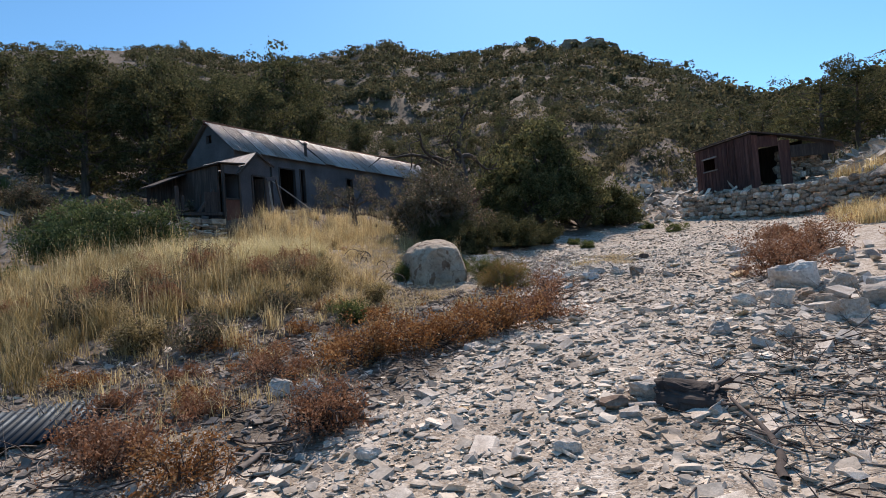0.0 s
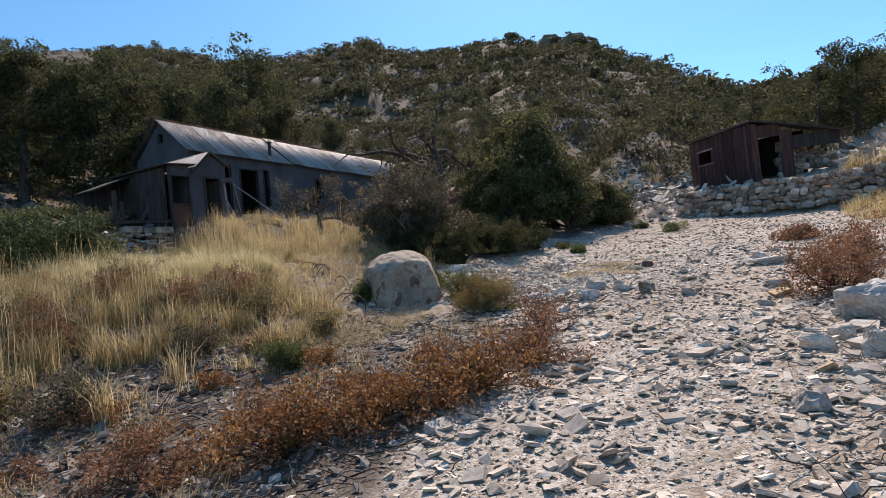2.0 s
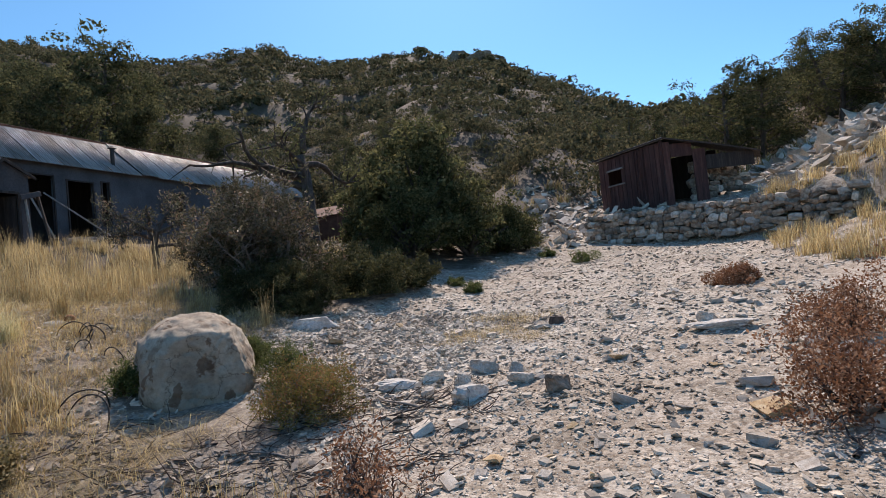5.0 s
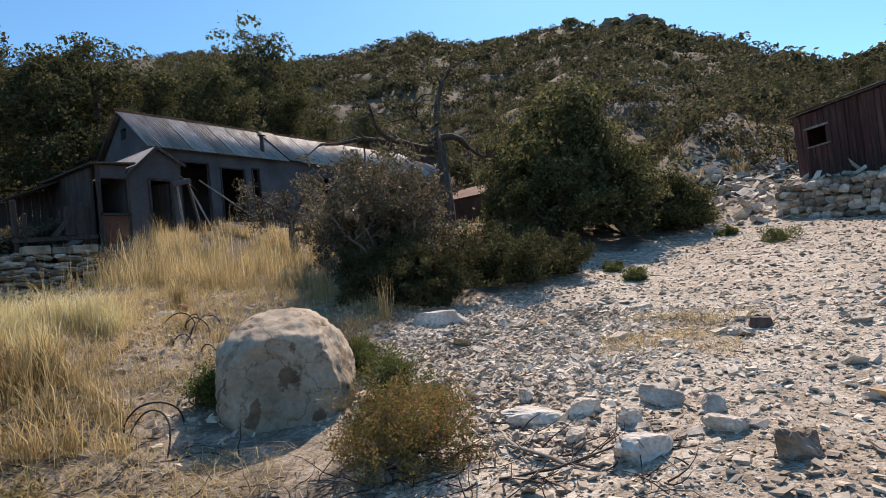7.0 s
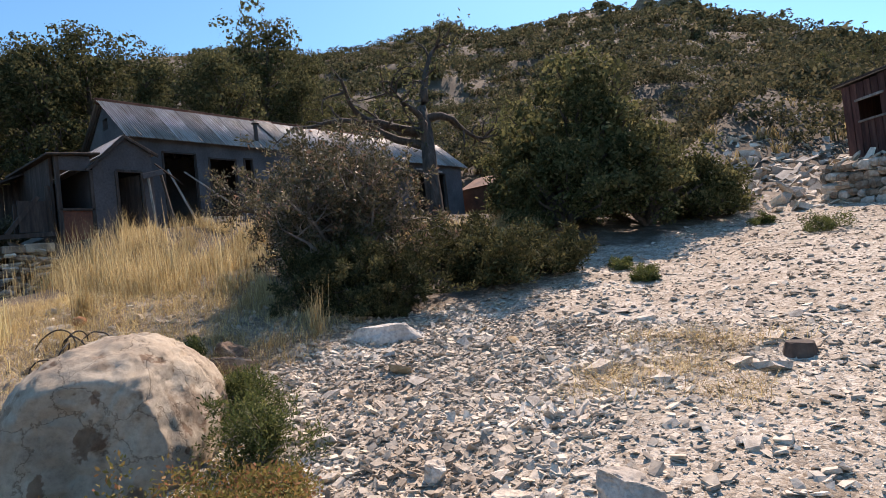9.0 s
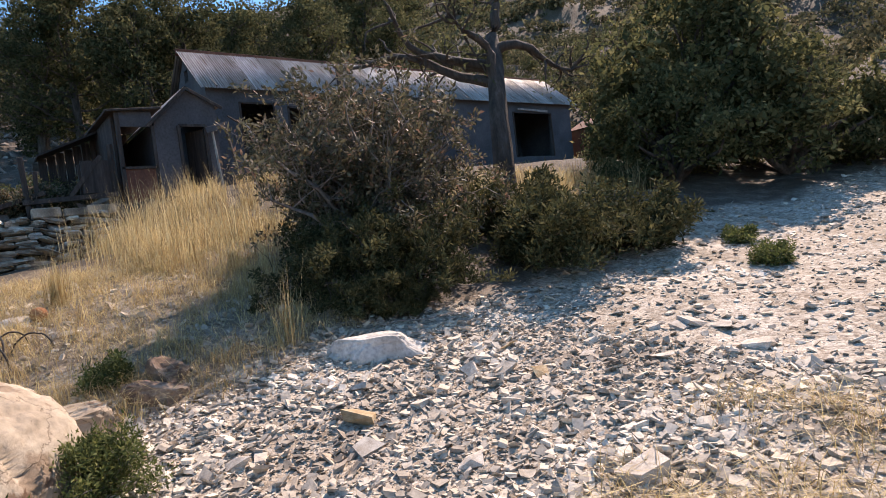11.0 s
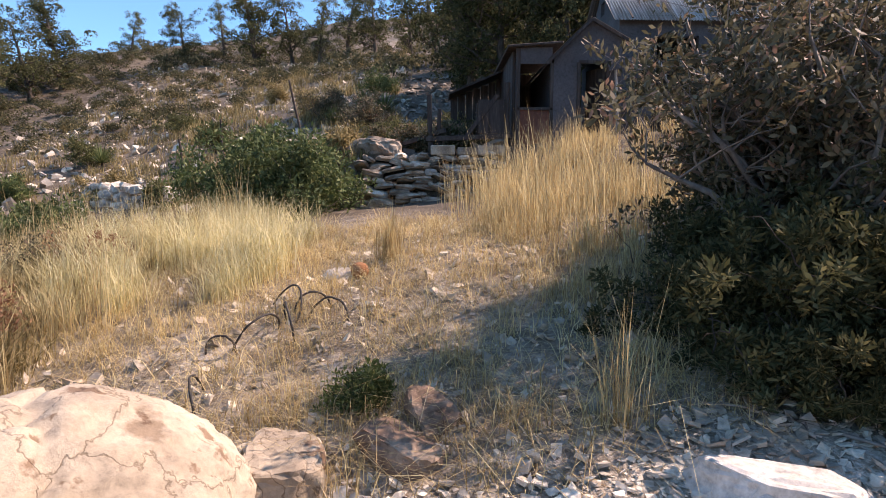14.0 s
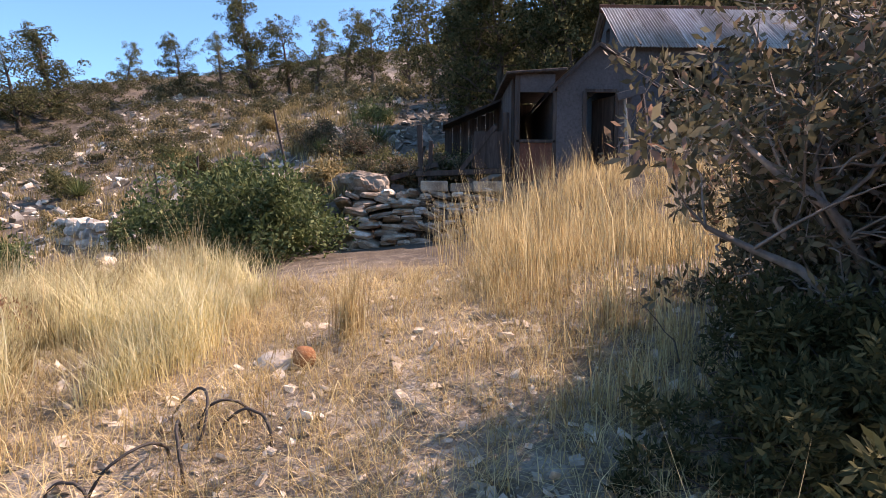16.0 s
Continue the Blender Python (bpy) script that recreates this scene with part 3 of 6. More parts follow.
D0, D1, DT = 0.52, 1.13, 1.71
slab(bm, ((0, -0.5), (D0, -0.5), (D0, DT), (0, DT)), 0, 0.1)
slab(bm, ((D1, -0.5), (PW, -0.5), (PW, DT), (D1, DT)), 0, 0.1)
slab(bm, ((0, DT), (PW, DT), (PW, 2.2), (0.75, 2.55), (0, 1.82)), 0, 0.1)
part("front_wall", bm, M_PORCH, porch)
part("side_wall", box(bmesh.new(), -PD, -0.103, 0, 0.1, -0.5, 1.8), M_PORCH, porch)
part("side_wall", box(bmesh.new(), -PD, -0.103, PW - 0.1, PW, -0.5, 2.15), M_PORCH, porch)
part("floor_slab", box(bmesh.new(), -PD, -0.104, 0.103, PW - 0.103, -0.5, -0.02), M_DARKWOOD, porch)
for (ya, za), (yb, zb) in (((-0.16, 1.72), (0.76, 2.62)), ((0.74, 2.62), (PW + 0.12, 2.17))):
    w = math.hypot(yb - ya, zb - za)
    v, t = corrugated(PD + 0.15, w, 0.009)
    o = soup("roof_sheet", v, t, M_TIN, porch, smooth=True)
    ex = Vector((0, yb - ya, zb - za)).normalized()
    ey = Vector((-1, 0, 0))
    ez = ex.cross(ey)
    o.matrix_local = Matrix(((ex.x, ey.x, ez.x, 0.1), (ex.y, ey.y, ez.y, ya), (ex.z, ey.z, ez.z, za), (0, 0, 0, 1)))
for a, b in (((0.12, -0.17, 1.66), (0.12, 0.75, 2.56)), ((0.12, 0.75, 2.56), (0.12, PW + 0.13, 2.11))):
    part("barge_board", beam(bmesh.new(), a, b, 0.03, 0.07), M_DARKWOOD, porch)
for a, b in (((0.02, D0, -0.4), (0.02, D0, DT)), ((0.02, D1, -0.4), (0.02, D1, DT)), ((0.02, D0, DT), (0.02, D1, DT))):
    part("door_frame", beam(bmesh.new(), a, b, 0.05, 0.07), M_DARKWOOD, porch)
part("door", box(bmesh.new(), -0.02, 0.02, 0, 0.6, 0, 1.62, 0.006, pose(-0.06, D1 - 0.02, 0.02, 0, 0, 118)), M_DARKWOOD, porch, "dark plank door standing open")
leanto = thing("lean_to", -17.65, 14.08, 3.95, "open-fronted lean-to of dark timber with a rusty panel", "shed")
part("top_panel", box(bmesh.new(), -0.03, 0.02, 0.06, 0.74, 1.68, 2.02), M_PORCH, leanto, "pale grey panel")
part("low_panel", box(bmesh.new(), -0.04, 0.01, 0.08, 0.74, -0.4, 0.75), M_RUST, leanto, "rust-red sheet panel")
for y, z in ((0.03, 2.0), (0.74, 1.7)):
    part("post", beam(bmesh.new(), (0, y, -0.5), (0, y, z), 0.09, 0.09), M_DARKWOOD, leanto)
part("sill", beam(bmesh.new(), (0.02, 0.0, 0.76), (0.02, 0.76, 0.76), 0.05, 0.06), M_DARKWOOD, leanto)
part("roof_panel", box(bmesh.new(), -2.9, 0.14, -0.2, 0.95, 0, 0.05, 0.01, pose(0, 0, 2.0, 4.5, 0, 0)), M_DARKWOOD, leanto)
part("back_wall", box(bmesh.new(), -2.9, -2.82, -0.1, 0.76, -0.5, 2.0), M_DARKWOOD, leanto)
part("end_wall", box(bmesh.new(), -2.8, -0.2, -0.06, 0.0, -0.5, 1.98), M_DARKWOOD, leanto)

# side roof and boards, set back in dark wood to stand for shade here
part("side_roof", plate_x(((-2.9, -0.07, 1.95), (-1.9, -0.07, 1.95), (-1.9, -1.35, 1.4), (-2.9, -1.35, 1.4))), M_DARKWOOD, leanto)
for k in range(7):
    part("side_board", box(bmesh.new(), -2.56, -2.52, -1.3 + k * 0.19, -1.13 + k * 0.19, -0.5, 1.38 + k * 0.075, 0.004), M_DARKWOOD, leanto)

# collapsed timber frame on the terrace
fr = thing("ruined_lean_to", -17.7, 12.3, 3.95, "collapsed dark timber frame on a stone terrace", "ruin")
for a, b, w in (((0, 0, -0.2), (0, -0.04, 1.05), 0.1), ((0, 0.15, -0.2), (0, 0.18, 0.75), 0.08), ((0.05, -0.1, 0.12), (0.05, 1.7, 0.2), 0.1), ((0, 0.75, 0.2), (0, 1.4, 1.05), 0.09),
                ((-0.2, 1.0, 0.15), (-0.2, 1.0, 0.9), 0.07), ((0, 1.62, -0.2), (0.02, 1.6, 1.3), 0.09), ((-0.4, -0.6, 0.05), (0.1, 0.3, 0.3), 0.09)):
    part("timber", beam(bmesh.new(), a, b, w, w), M_DARKWOOD, fr)
part("panel", box(bmesh.new(), -0.03, 0.03, 1.0, 1.55, 0.25, 0.95), M_DARKWOOD, fr)

# boards and poles that lean on the house


def stick(name, a, b, w, h, material, label, category="board", group=""):
    a, b = Vector(a), Vector(b)
    bm = beam(bmesh.new(), (0, 0, 0), b - a, w, h, 0.008)
    o = part(name, bm, material)
    o.location = a
    return tagged(o, label, category, group)


stick("plank", (-17.4, 16.17, 4.0), (-17.55, 16.12, 5.55), 0.03, 0.07, M_GREYWOOD, "pale weathered plank leaning on the porch")
stick("post", (-17.2, 16.6, 3.9), (-17.5, 16.42, 5.65), 0.06, 0.06, M_DARKWOOD, "dark timber post leaning beside the porch", "post")
stick("plank", (-17.45, 15.95, 5.52), (-17.4, 16.45, 5.66), 0.04, 0.14, M_PORCH, "grey board nailed across the porch corner")
stick("pole", (-19.9, 18.55, 4.75), (-20.35, 18.05, 6.35), 0.05, 0.06, M_GREYWOOD, "bleached stick leaning in the house doorway", "pole")
stick("pole", (-18.9, 19.75, 4.75), (-20.3, 18.55, 6.3), 0.05, 0.05, M_GREYWOOD, "long bleached pole fallen against the house wall", "pole")
stick("pole", (-19.4, 17.2, 6.3), (-20.2, 18.4, 5.9), 0.04, 0.04, M_DARKWOOD, "thin dark rail hanging by the doorway", "pole")
for k, (x, y, ln, tn) in enumerate(((-19.6, 19.2, 1.3, 70), (-19.3, 19.0, 1.1, 95), (-19.8, 19.6, 0.9, 40))):
    o = part("timber", box(bmesh.new(), -ln / 2, ln / 2, -0.08, 0.08, 0, 0.13, 0.015), M_GREYWOOD)
    o.matrix_world = pose(x, y, gz(x, y) + 0.02 + 0.1 * k, 0, 4, tn)
    tagged(o, "grey timber offcut lying before the house", "timber", "fallen timbers")

# red iron shed beyond the far end of the house
red = thing("red_shed", -18.6, 33.6, gz(-18.6, 34.4) - 0.1, "small rust-red iron shed beyond the house", "shed", -6)
part("wall", box(bmesh.new(), -2.4, 0, 0, 2.6, -0.5, 1.75, 0.02), M_RUST, red)
bm = bmesh.new()
slab(bm, ((-0.15, 1.76), (2.75, 1.76), (1.3, 2.45)), 0.1, 2.6)
part("roof", bm, M_RUST, red)

# ---- the plank shed above the retaining wall ----
A, B = Vector((-3.78, 26.9, 0)), Vector((-1.62, 26.1, 0))
SZ = 3.82
along = (B - A).normalized()
ang_s = math.degrees(math.atan2(along.y, along.x))
shed = thing("plank_shed", A.x, A.y, SZ, "dark red weathered plank shed with a sloping roof", "shed", ang_s)
W = (B - A).length
rs = np.random.default_rng(5)


def top_at(x):
    return 1.93 + (2.2 - 1.93) * x / W


x = 0.0
while x < W - 0.02:
    w = min(rs.uniform(0.13, 0.2), W - x)
    zt = top_at(x + w / 2)
    pieces = [(-0.35, zt - 0.02)]
    if 0.36 < x + w / 2 < 0.86:
        pieces = [(-0.35, 1.02), (1.5, zt - 0.02)]
    for z0, z1 in pieces:
        part("plank", box(bmesh.new(), x + 0.006, x + w - 0.006, -0.02 - rs.uniform(0, 0.012), 0.012, z0, z1 - rs.uniform(0, 0.03), 0.004), M_REDWOOD, shed)
    x += w
part("window_sill", beam(bmesh.new(), (0.30, -0.05, 0.98), (0.92, -0.05, 1.03), 0.05, 0.05), M_GREYWOOD, shed, "bleached window sill")
part("window_head", beam(bmesh.new(), (0.28, -0.06, 1.5), (0.9, -0.06, 1.56), 0.05, 0.06), M_GREYWOOD, shed, "bleached window head")
for xx in (1.38, 1.6, W - 0.04):
    part("batten", beam(bmesh.new(), (xx, -0.05, -0.3), (xx + 0.03, -0.05, top_at(xx) - 0.06), 0.07, 0.03), M_REDWOOD, shed)
part("eave_log", beam(bmesh.new(), (-0.12, -0.1, 1.95), (W + 0.05, -0.1, 2.24), 0.09, 0.07, 0.02), M_GREYWOOD, shed, "bleached eave pole")
# the shaded side with its doorway, the stone end and the roof planes
C, D = (W + 1.05, 0.82), (W + 2.3, 1.75)
# unseen back wall, run on past the corner to keep the doorway dark
part("back_wall", box(bmesh.new(), 0, W + 0.9, 2.35, 2.42, -0.4, 1.9), M_DARKWOOD, shed)
m = pose(C[0] - 0.02, C[1] + 0.02, 0, 0, 0, math.degrees(math.atan2(D[1] - C[1], D[0] - C[0])))
part("infill_board", box(bmesh.new(), 0, 1.5, -0.02, 0.04, 1.1, 1.56, 0.004, m), M_DARKWOOD, shed)
part("end_wall", box(bmesh.new(), 0, 0.06, 0.02, 2.35, -0.4, 1.85), M_REDWOOD, shed)
side = (Vector((C[0], C[1], 0)) - Vector((W, 0, 0))).normalized()
for f0, f1, z0 in ((0.0, 0.22, -0.3), (0.22, 0.92, 1.6), (0.92, 1.33, -0.3)):
    m = pose(W, 0, 0, 0, 0, math.degrees(math.atan2(side.y, side.x)))
    part("side_plank", box(bmesh.new(), f0, f1 - 0.01, 0, 0.04, z0, 2.12 - 0.35 * f0, 0.004, m), M_REDWOOD, shed)


def plate(pts, thick, bm=None):
    bm = bm or bmesh.new()
    a = [bm.verts.new(p) for p in pts]
    b = [bm.verts.new((p[0], p[1], p[2] - thick)) for p in pts]
    bm.faces.new(a)
    bm.faces.new(b[::-1])
    for i in range(len(a)):
        bm.faces.new((a[i], b[i], b[(i + 1) % len(a)], a[(i + 1) % len(a)]))
    return bm


part("roof", plate(((-0.15, -0.15, 1.98), (W + 0.06, -0.15, 2.26), (W + 0.06, 2.6, 2.3), (-0.15, 2.6, 1.9)), 0.05), M_DARKWOOD, shed)
part("roof", plate(((W + 0.065, -0.15, 2.26), (C[0] + 0.1, C[1] - 0.25, 1.95), (D[0] + 0.15, D[1] - 0.15, 1.52), (D[0] - 0.2, 3.2, 1.5), (W + 0.065, 2.6, 2.3)), 0.05), M_DARKWOOD, shed)

# ---- stone prototypes ----


def hull(r, flat, pts=11, jag=0.35):
    """An angular stone about 1 across: the hull of scattered points."""
    bm = bmesh.new()
    for _ in range(pts):
        v = Vector(r.normal(0, 1, 3)).normalized() * (1 - jag * r.random())
        bm.verts.new((v.x * 0.5 * r.uniform(0.9, 1.1), v.y * 0.5 * 0.75, v.z * 0.5 * flat))
    bmesh.ops.convex_hull(bm, input=bm.verts)
    bmesh.ops.delete(bm, geom=[v for v in bm.verts if not v.link_faces], context="VERTS")
    bmesh.ops.triangulate(bm, faces=bm.faces)
    me = bpy.data.meshes.new("stone")
    bm.to_mesh(me)
    bm.free()
    return me


def flake(r, flat):
    """A broken flake: a block with its corners knocked about."""
    bm = bmesh.new()
    box(bm, -0.5, 0.5, -0.36, 0.36, -flat / 2, flat / 2)
    for v in bm.verts:
        v.co.x *= r.uniform(0.5, 1.05)
        v.co.y *= r.uniform(0.5, 1.1)
        v.co.z *= r.uniform(0.55, 1.15)
    bmesh.ops.triangulate(bm, faces=bm.faces)
    bmesh.ops.recalc_face_normals(bm, faces=bm.faces)
    me = bpy.data.meshes.new("stone")
    bm.to_mesh(me)
    bm.free()
    return me


def block(r):
    """A rough building stone, one metre each way."""
    bm = bmesh.new()
    box(bm, -0.5, 0.5, -0.5, 0.5, -0.5, 0.5)
    bmesh.ops.subdivide_edges(bm, edges=bm.edges, cuts=1, use_grid_fill=True)
    for v in bm.verts:
        k = 1.0 - 0.11 * (sum(abs(c) > 0.4 for c in v.co) - 1)
        v.co = Vector([c * k + r.normal(0, 0.05) for c in v.co])
    bmesh.ops.triangulate(bm, faces=bm.faces)
    me = bpy.data.meshes.new("stone")
    bm.to_mesh(me)
    bm.free()
    return me


rr = np.random.default_rng(21)
STONES = [hull(rr, rr.uniform(0.22, 0.6), jag=0.45) if k % 2 else flake(rr, rr.uniform(0.2, 0.45)) for k in range(24)] + [block(rr) for _ in range(10)]
STONE_V, STONE_T = [], []
for me in STONES[:24]:
    v = np.empty(len(me.vertices) * 3)
    me.vertices.foreach_get("co", v)
    t = np.empty(len(me.polygons) * 3, np.int32)
    me.polygons.foreach_get("vertices", t)
    STONE_V.append(v.reshape(-1, 3))
    STONE_T.append(t.reshape(-1, 3))
STONE_MESH = {}


def stone_mesh(i, material):
    key = (i, material.name)
    if key not in STONE_MESH:
        me = STONES[i].copy()
        me.materials.append(material)
        STONE_MESH[key] = me
    return STONE_MESH[key]


def place_stone(name, i, material, x, y, z, size, r, parent=None, tilt=14, turn=None):
    o = new(name, stone_mesh(i % 24, material))
    o.parent = parent
    sx, sy, sz = size if isinstance(size, tuple) else (size,) * 3
    m = pose(x, y, z, r.normal(0, tilt), r.normal(0, tilt), r.uniform(0, 360) if turn is None else turn + r.normal(0, 8)) @ Matrix.Diagonal((sx, sy, sz, 1))
    o.matrix_basis = (parent.matrix_basis.inverted() @ m) if parent else m
    return o


def scatter(xyz, sizes, r, tilt=0.35, squash=1.0):
    """Many small stones joined into arrays of vertices and triangles."""
    pick = r.integers(0, 24, len(xyz))
    V, T, k = [], [], 0
    for i in range(24):
        sel = np.where(pick == i)[0]
        n = len(sel)
        if not n:
            continue
        a = r.uniform(0, 2 * math.pi, n)
        ca, sa = np.cos(a), np.sin(a)
        tx, ty = r.normal(0, tilt, n), r.normal(0, tilt, n)
        v = STONE_V[i][None] * sizes[sel][:, None, None] * np.array([1, 1, squash])
        z = v[..., 2] + v[..., 0] * tx[:, None] + v[..., 1] * ty[:, None]
        w = np.stack([v[..., 0] * ca[:, None] - v[..., 1] * sa[:, None], v[..., 0] * sa[:, None] + v[..., 1] * ca[:, None], z], -1) + xyz[sel][:, None]
        m = STONE_V[i].shape[0]
        V.append(w.reshape(-1, 3))
        T.append((STONE_T[i][None] + (np.arange(n) * m)[:, None, None]).reshape(-1, 3) + k)
        k += n * m
    return np.concatenate(V), np.concatenate(T)


def boulder(name, x, y, z, dims, turn, material, label, seed=0, cuts=(), rough=0.06, category="boulder", detail=4, facets=0, grooves=(), smooth=True):
    """A weathered block: a sphere squared up, cut by planes, split by grooves and roughened with fractal noise."""
    bm = bmesh.new()
    bmesh.ops.create_icosphere(bm, subdivisions=detail, radius=1.0)
    r = np.random.default_rng(seed + 900)
    planes = list(cuts)
    for k in range(facets):
        n = Vector(r.normal(0, 1, 3)).normalized()
        planes.append((n.x, n.y, n.z, r.uniform(0.58, 0.85)))
    o = Vector((seed * 7.3, seed * 3.1, seed))
    for v in bm.verts:
        p = v.co.normalized()
        q = Vector([math.copysign(abs(c) ** 0.62, c) for c in p])
        p = p.lerp(q, 0.55 if facets else 0.3)
        for nx, ny, nz, d in planes:
            e = p.x * nx + p.y * ny + p.z * nz - d
            if e > 0:
                p -= Vector((nx, ny, nz)) * e * 0.96
        f = noise.fractal(p * 1.3 + o, 0.9, 2.1, 5) * rough - abs(noise.fractal(p * 3.4 + o, 0.8, 2.2, 5)) * rough * 0.9
        for nx, ny, nz, d, deep, wide in grooves:
            e = abs(p.x * nx + p.y * ny + p.z * nz - d + 0.12 * noise.fractal(p * 2.2 + o, 0.9, 2, 3))
            f -= deep * math.exp(-(e / wide) ** 2)
        p += p.normalized() * f
        v.co = Vector((p.x * dims[0] / 2, p.y * dims[1] / 2, p.z * dims[2] / 2))
    ob = part(name, bm, material, smooth=smooth)
    ob.matrix_world = pose(x, y, z, 0, 0, turn)
    return tagged(ob, label, category)


M_ORANGE_STONE = surface("ochre_stone", (0.30, 0.19, 0.09), (0.42, 0.29, 0.16), (0.5, 0.4, 0.26), 4, 30)
M_WHITE_ROCK = surface("bleached_limestone", (0.42, 0.375, 0.32), (0.58, 0.535, 0.475), (0.70, 0.665, 0.61), 3, 24, relief=0.6, depth=0.012, vary=0.1)
def cracked_stone(name, dark, mid, light):
    """Tan limestone with brown weathered patches and fine winding cracks."""
    m, n, l, b = shader(name, 0.9)
    a, c = noise_node(n, l, 1.7, 5), noise_node(n, l, 22, 8, rough=0.75)
    w = noise_node(n, l, 2.6, 6)
    base = ramp(n, l, a.outputs[0], ((0.3, dark), (0.5, mid), (0.7, light)))
    grain = ramp(n, l, c.outputs[0], ((0.3, (0.6,) * 3), (0.5, (1.0,) * 3), (0.7, (1.25,) * 3)))
    col = mix(n, l, base.outputs[0], grain.outputs[0], 0.8, "MULTIPLY")
    stain = ramp(n, l, w.outputs[0], ((0.58, (1, 1, 1)), (0.64, (0.52, 0.42, 0.35))))
    col = mix(n, l, col, stain.outputs[0], 0.8, "MULTIPLY")
    tc = n.new("ShaderNodeTexCoord")
    wob = mix(n, l, tc.outputs["Object"], w.outputs["Color"], 0.35)
    vo = n.new("ShaderNodeTexVoronoi")
    vo.feature = "DISTANCE_TO_EDGE"
    vo.inputs["Scale"].default_value = 3.2
    l.new(wob, vo.inputs["Vector"])
    line = ramp(n, l, vo.outputs["Distance"], ((0.0, (0.3, 0.24, 0.19)), (0.016, (1, 1, 1))))
    col = mix(n, l, col, line.outputs[0], 0.7, "MULTIPLY")
    pit = noise_node(n, l, 4.6, 7, rough=0.55)
    pits = ramp(n, l, pit.outputs[0], ((0.60, (1, 1, 1)), (0.635, (0.42, 0.29, 0.22))))
    col = mix(n, l, col, pits.outputs[0], 0.85, "MULTIPLY")
    l.new(col, b.inputs["Base Color"])
    hb = mix(n, l, c.outputs["Color"], line.outputs[0], 0.5, "MULTIPLY")
    bump(n, l, b, hb, 0.7, 0.02)
    return m


M_BOULDER = cracked_stone("tan_limestone", (0.25, 0.19, 0.135), (0.40, 0.325, 0.24), (0.52, 0.445, 0.345))
boulder("boulder", -6.93, 10.84, 1.58, (1.33, 1.84, 1.32), 52, M_BOULDER, "large rounded tan boulder with cracks, standing upright", 1, ((0, -1, 0, 0.80), (-1, 0, 0.1, 0.9), (0.8, -0.5, 0.3, 0.95)), 0.055, detail=6, grooves=((0.25, 0.95, 0.1, 0.28, 0.07, 0.03), (0.3, -0.2, 0.9, -0.25, 0.025, 0.02), (0.8, -0.3, -0.5, 0.2, 0.03, 0.02)))
boulder("rock", -7.62, 11.62, 1.66, (0.62, 0.5, 0.42), 20, M_BOULDER, "tan block of stone lying against a boulder", 4, ((0, 0, 1, 0.6), (1, 0, 0, 0.7)), 0.1, "rock", 4, 8, smooth=False)
boulder("rock", -7.78, 12.2, 1.72, (0.5, 0.42, 0.3), 75, M_BROWN_ROCK, "dark brown angular rock on gravel", 6, ((0.3, 0, 0.9, 0.5),), 0.14, "rock", 4, 8, smooth=False)
boulder("rock", -8.02, 12.35, 1.8, (0.4, 0.34, 0.36), 10, M_BROWN_ROCK, "brown pointed rock on dry grass", 8, ((0.7, 0, 0.7, 0.45),), 0.14, "rock", 4, 8, smooth=False)
boulder("white_slab", -7.15, 13.8, 1.76, (0.42, 0.98, 0.38), -24, M_WHITE_ROCK, "long white weathered slab of stone lying by a shrub", 11, ((0, 0, 1, 0.7), (1, 0, 0.2, 0.75), (-1, 0, 0.2, 0.75)), 0.1, "rock", 4, 4, smooth=False)
boulder("rock", -10.15, 11.72, 2.28, (0.17, 0.15, 0.15), 30, M_ORANGE_ROCK, "small rusty orange rock on dry grass", 13, (), 0.1, "rock", 2)
boulder("rock", -10.3, 11.55, 2.22, (0.42, 0.36, 0.14), 10, M_ROCK, "flat pale stone in dry grass", 14, (), 0.1, "rock", 2)
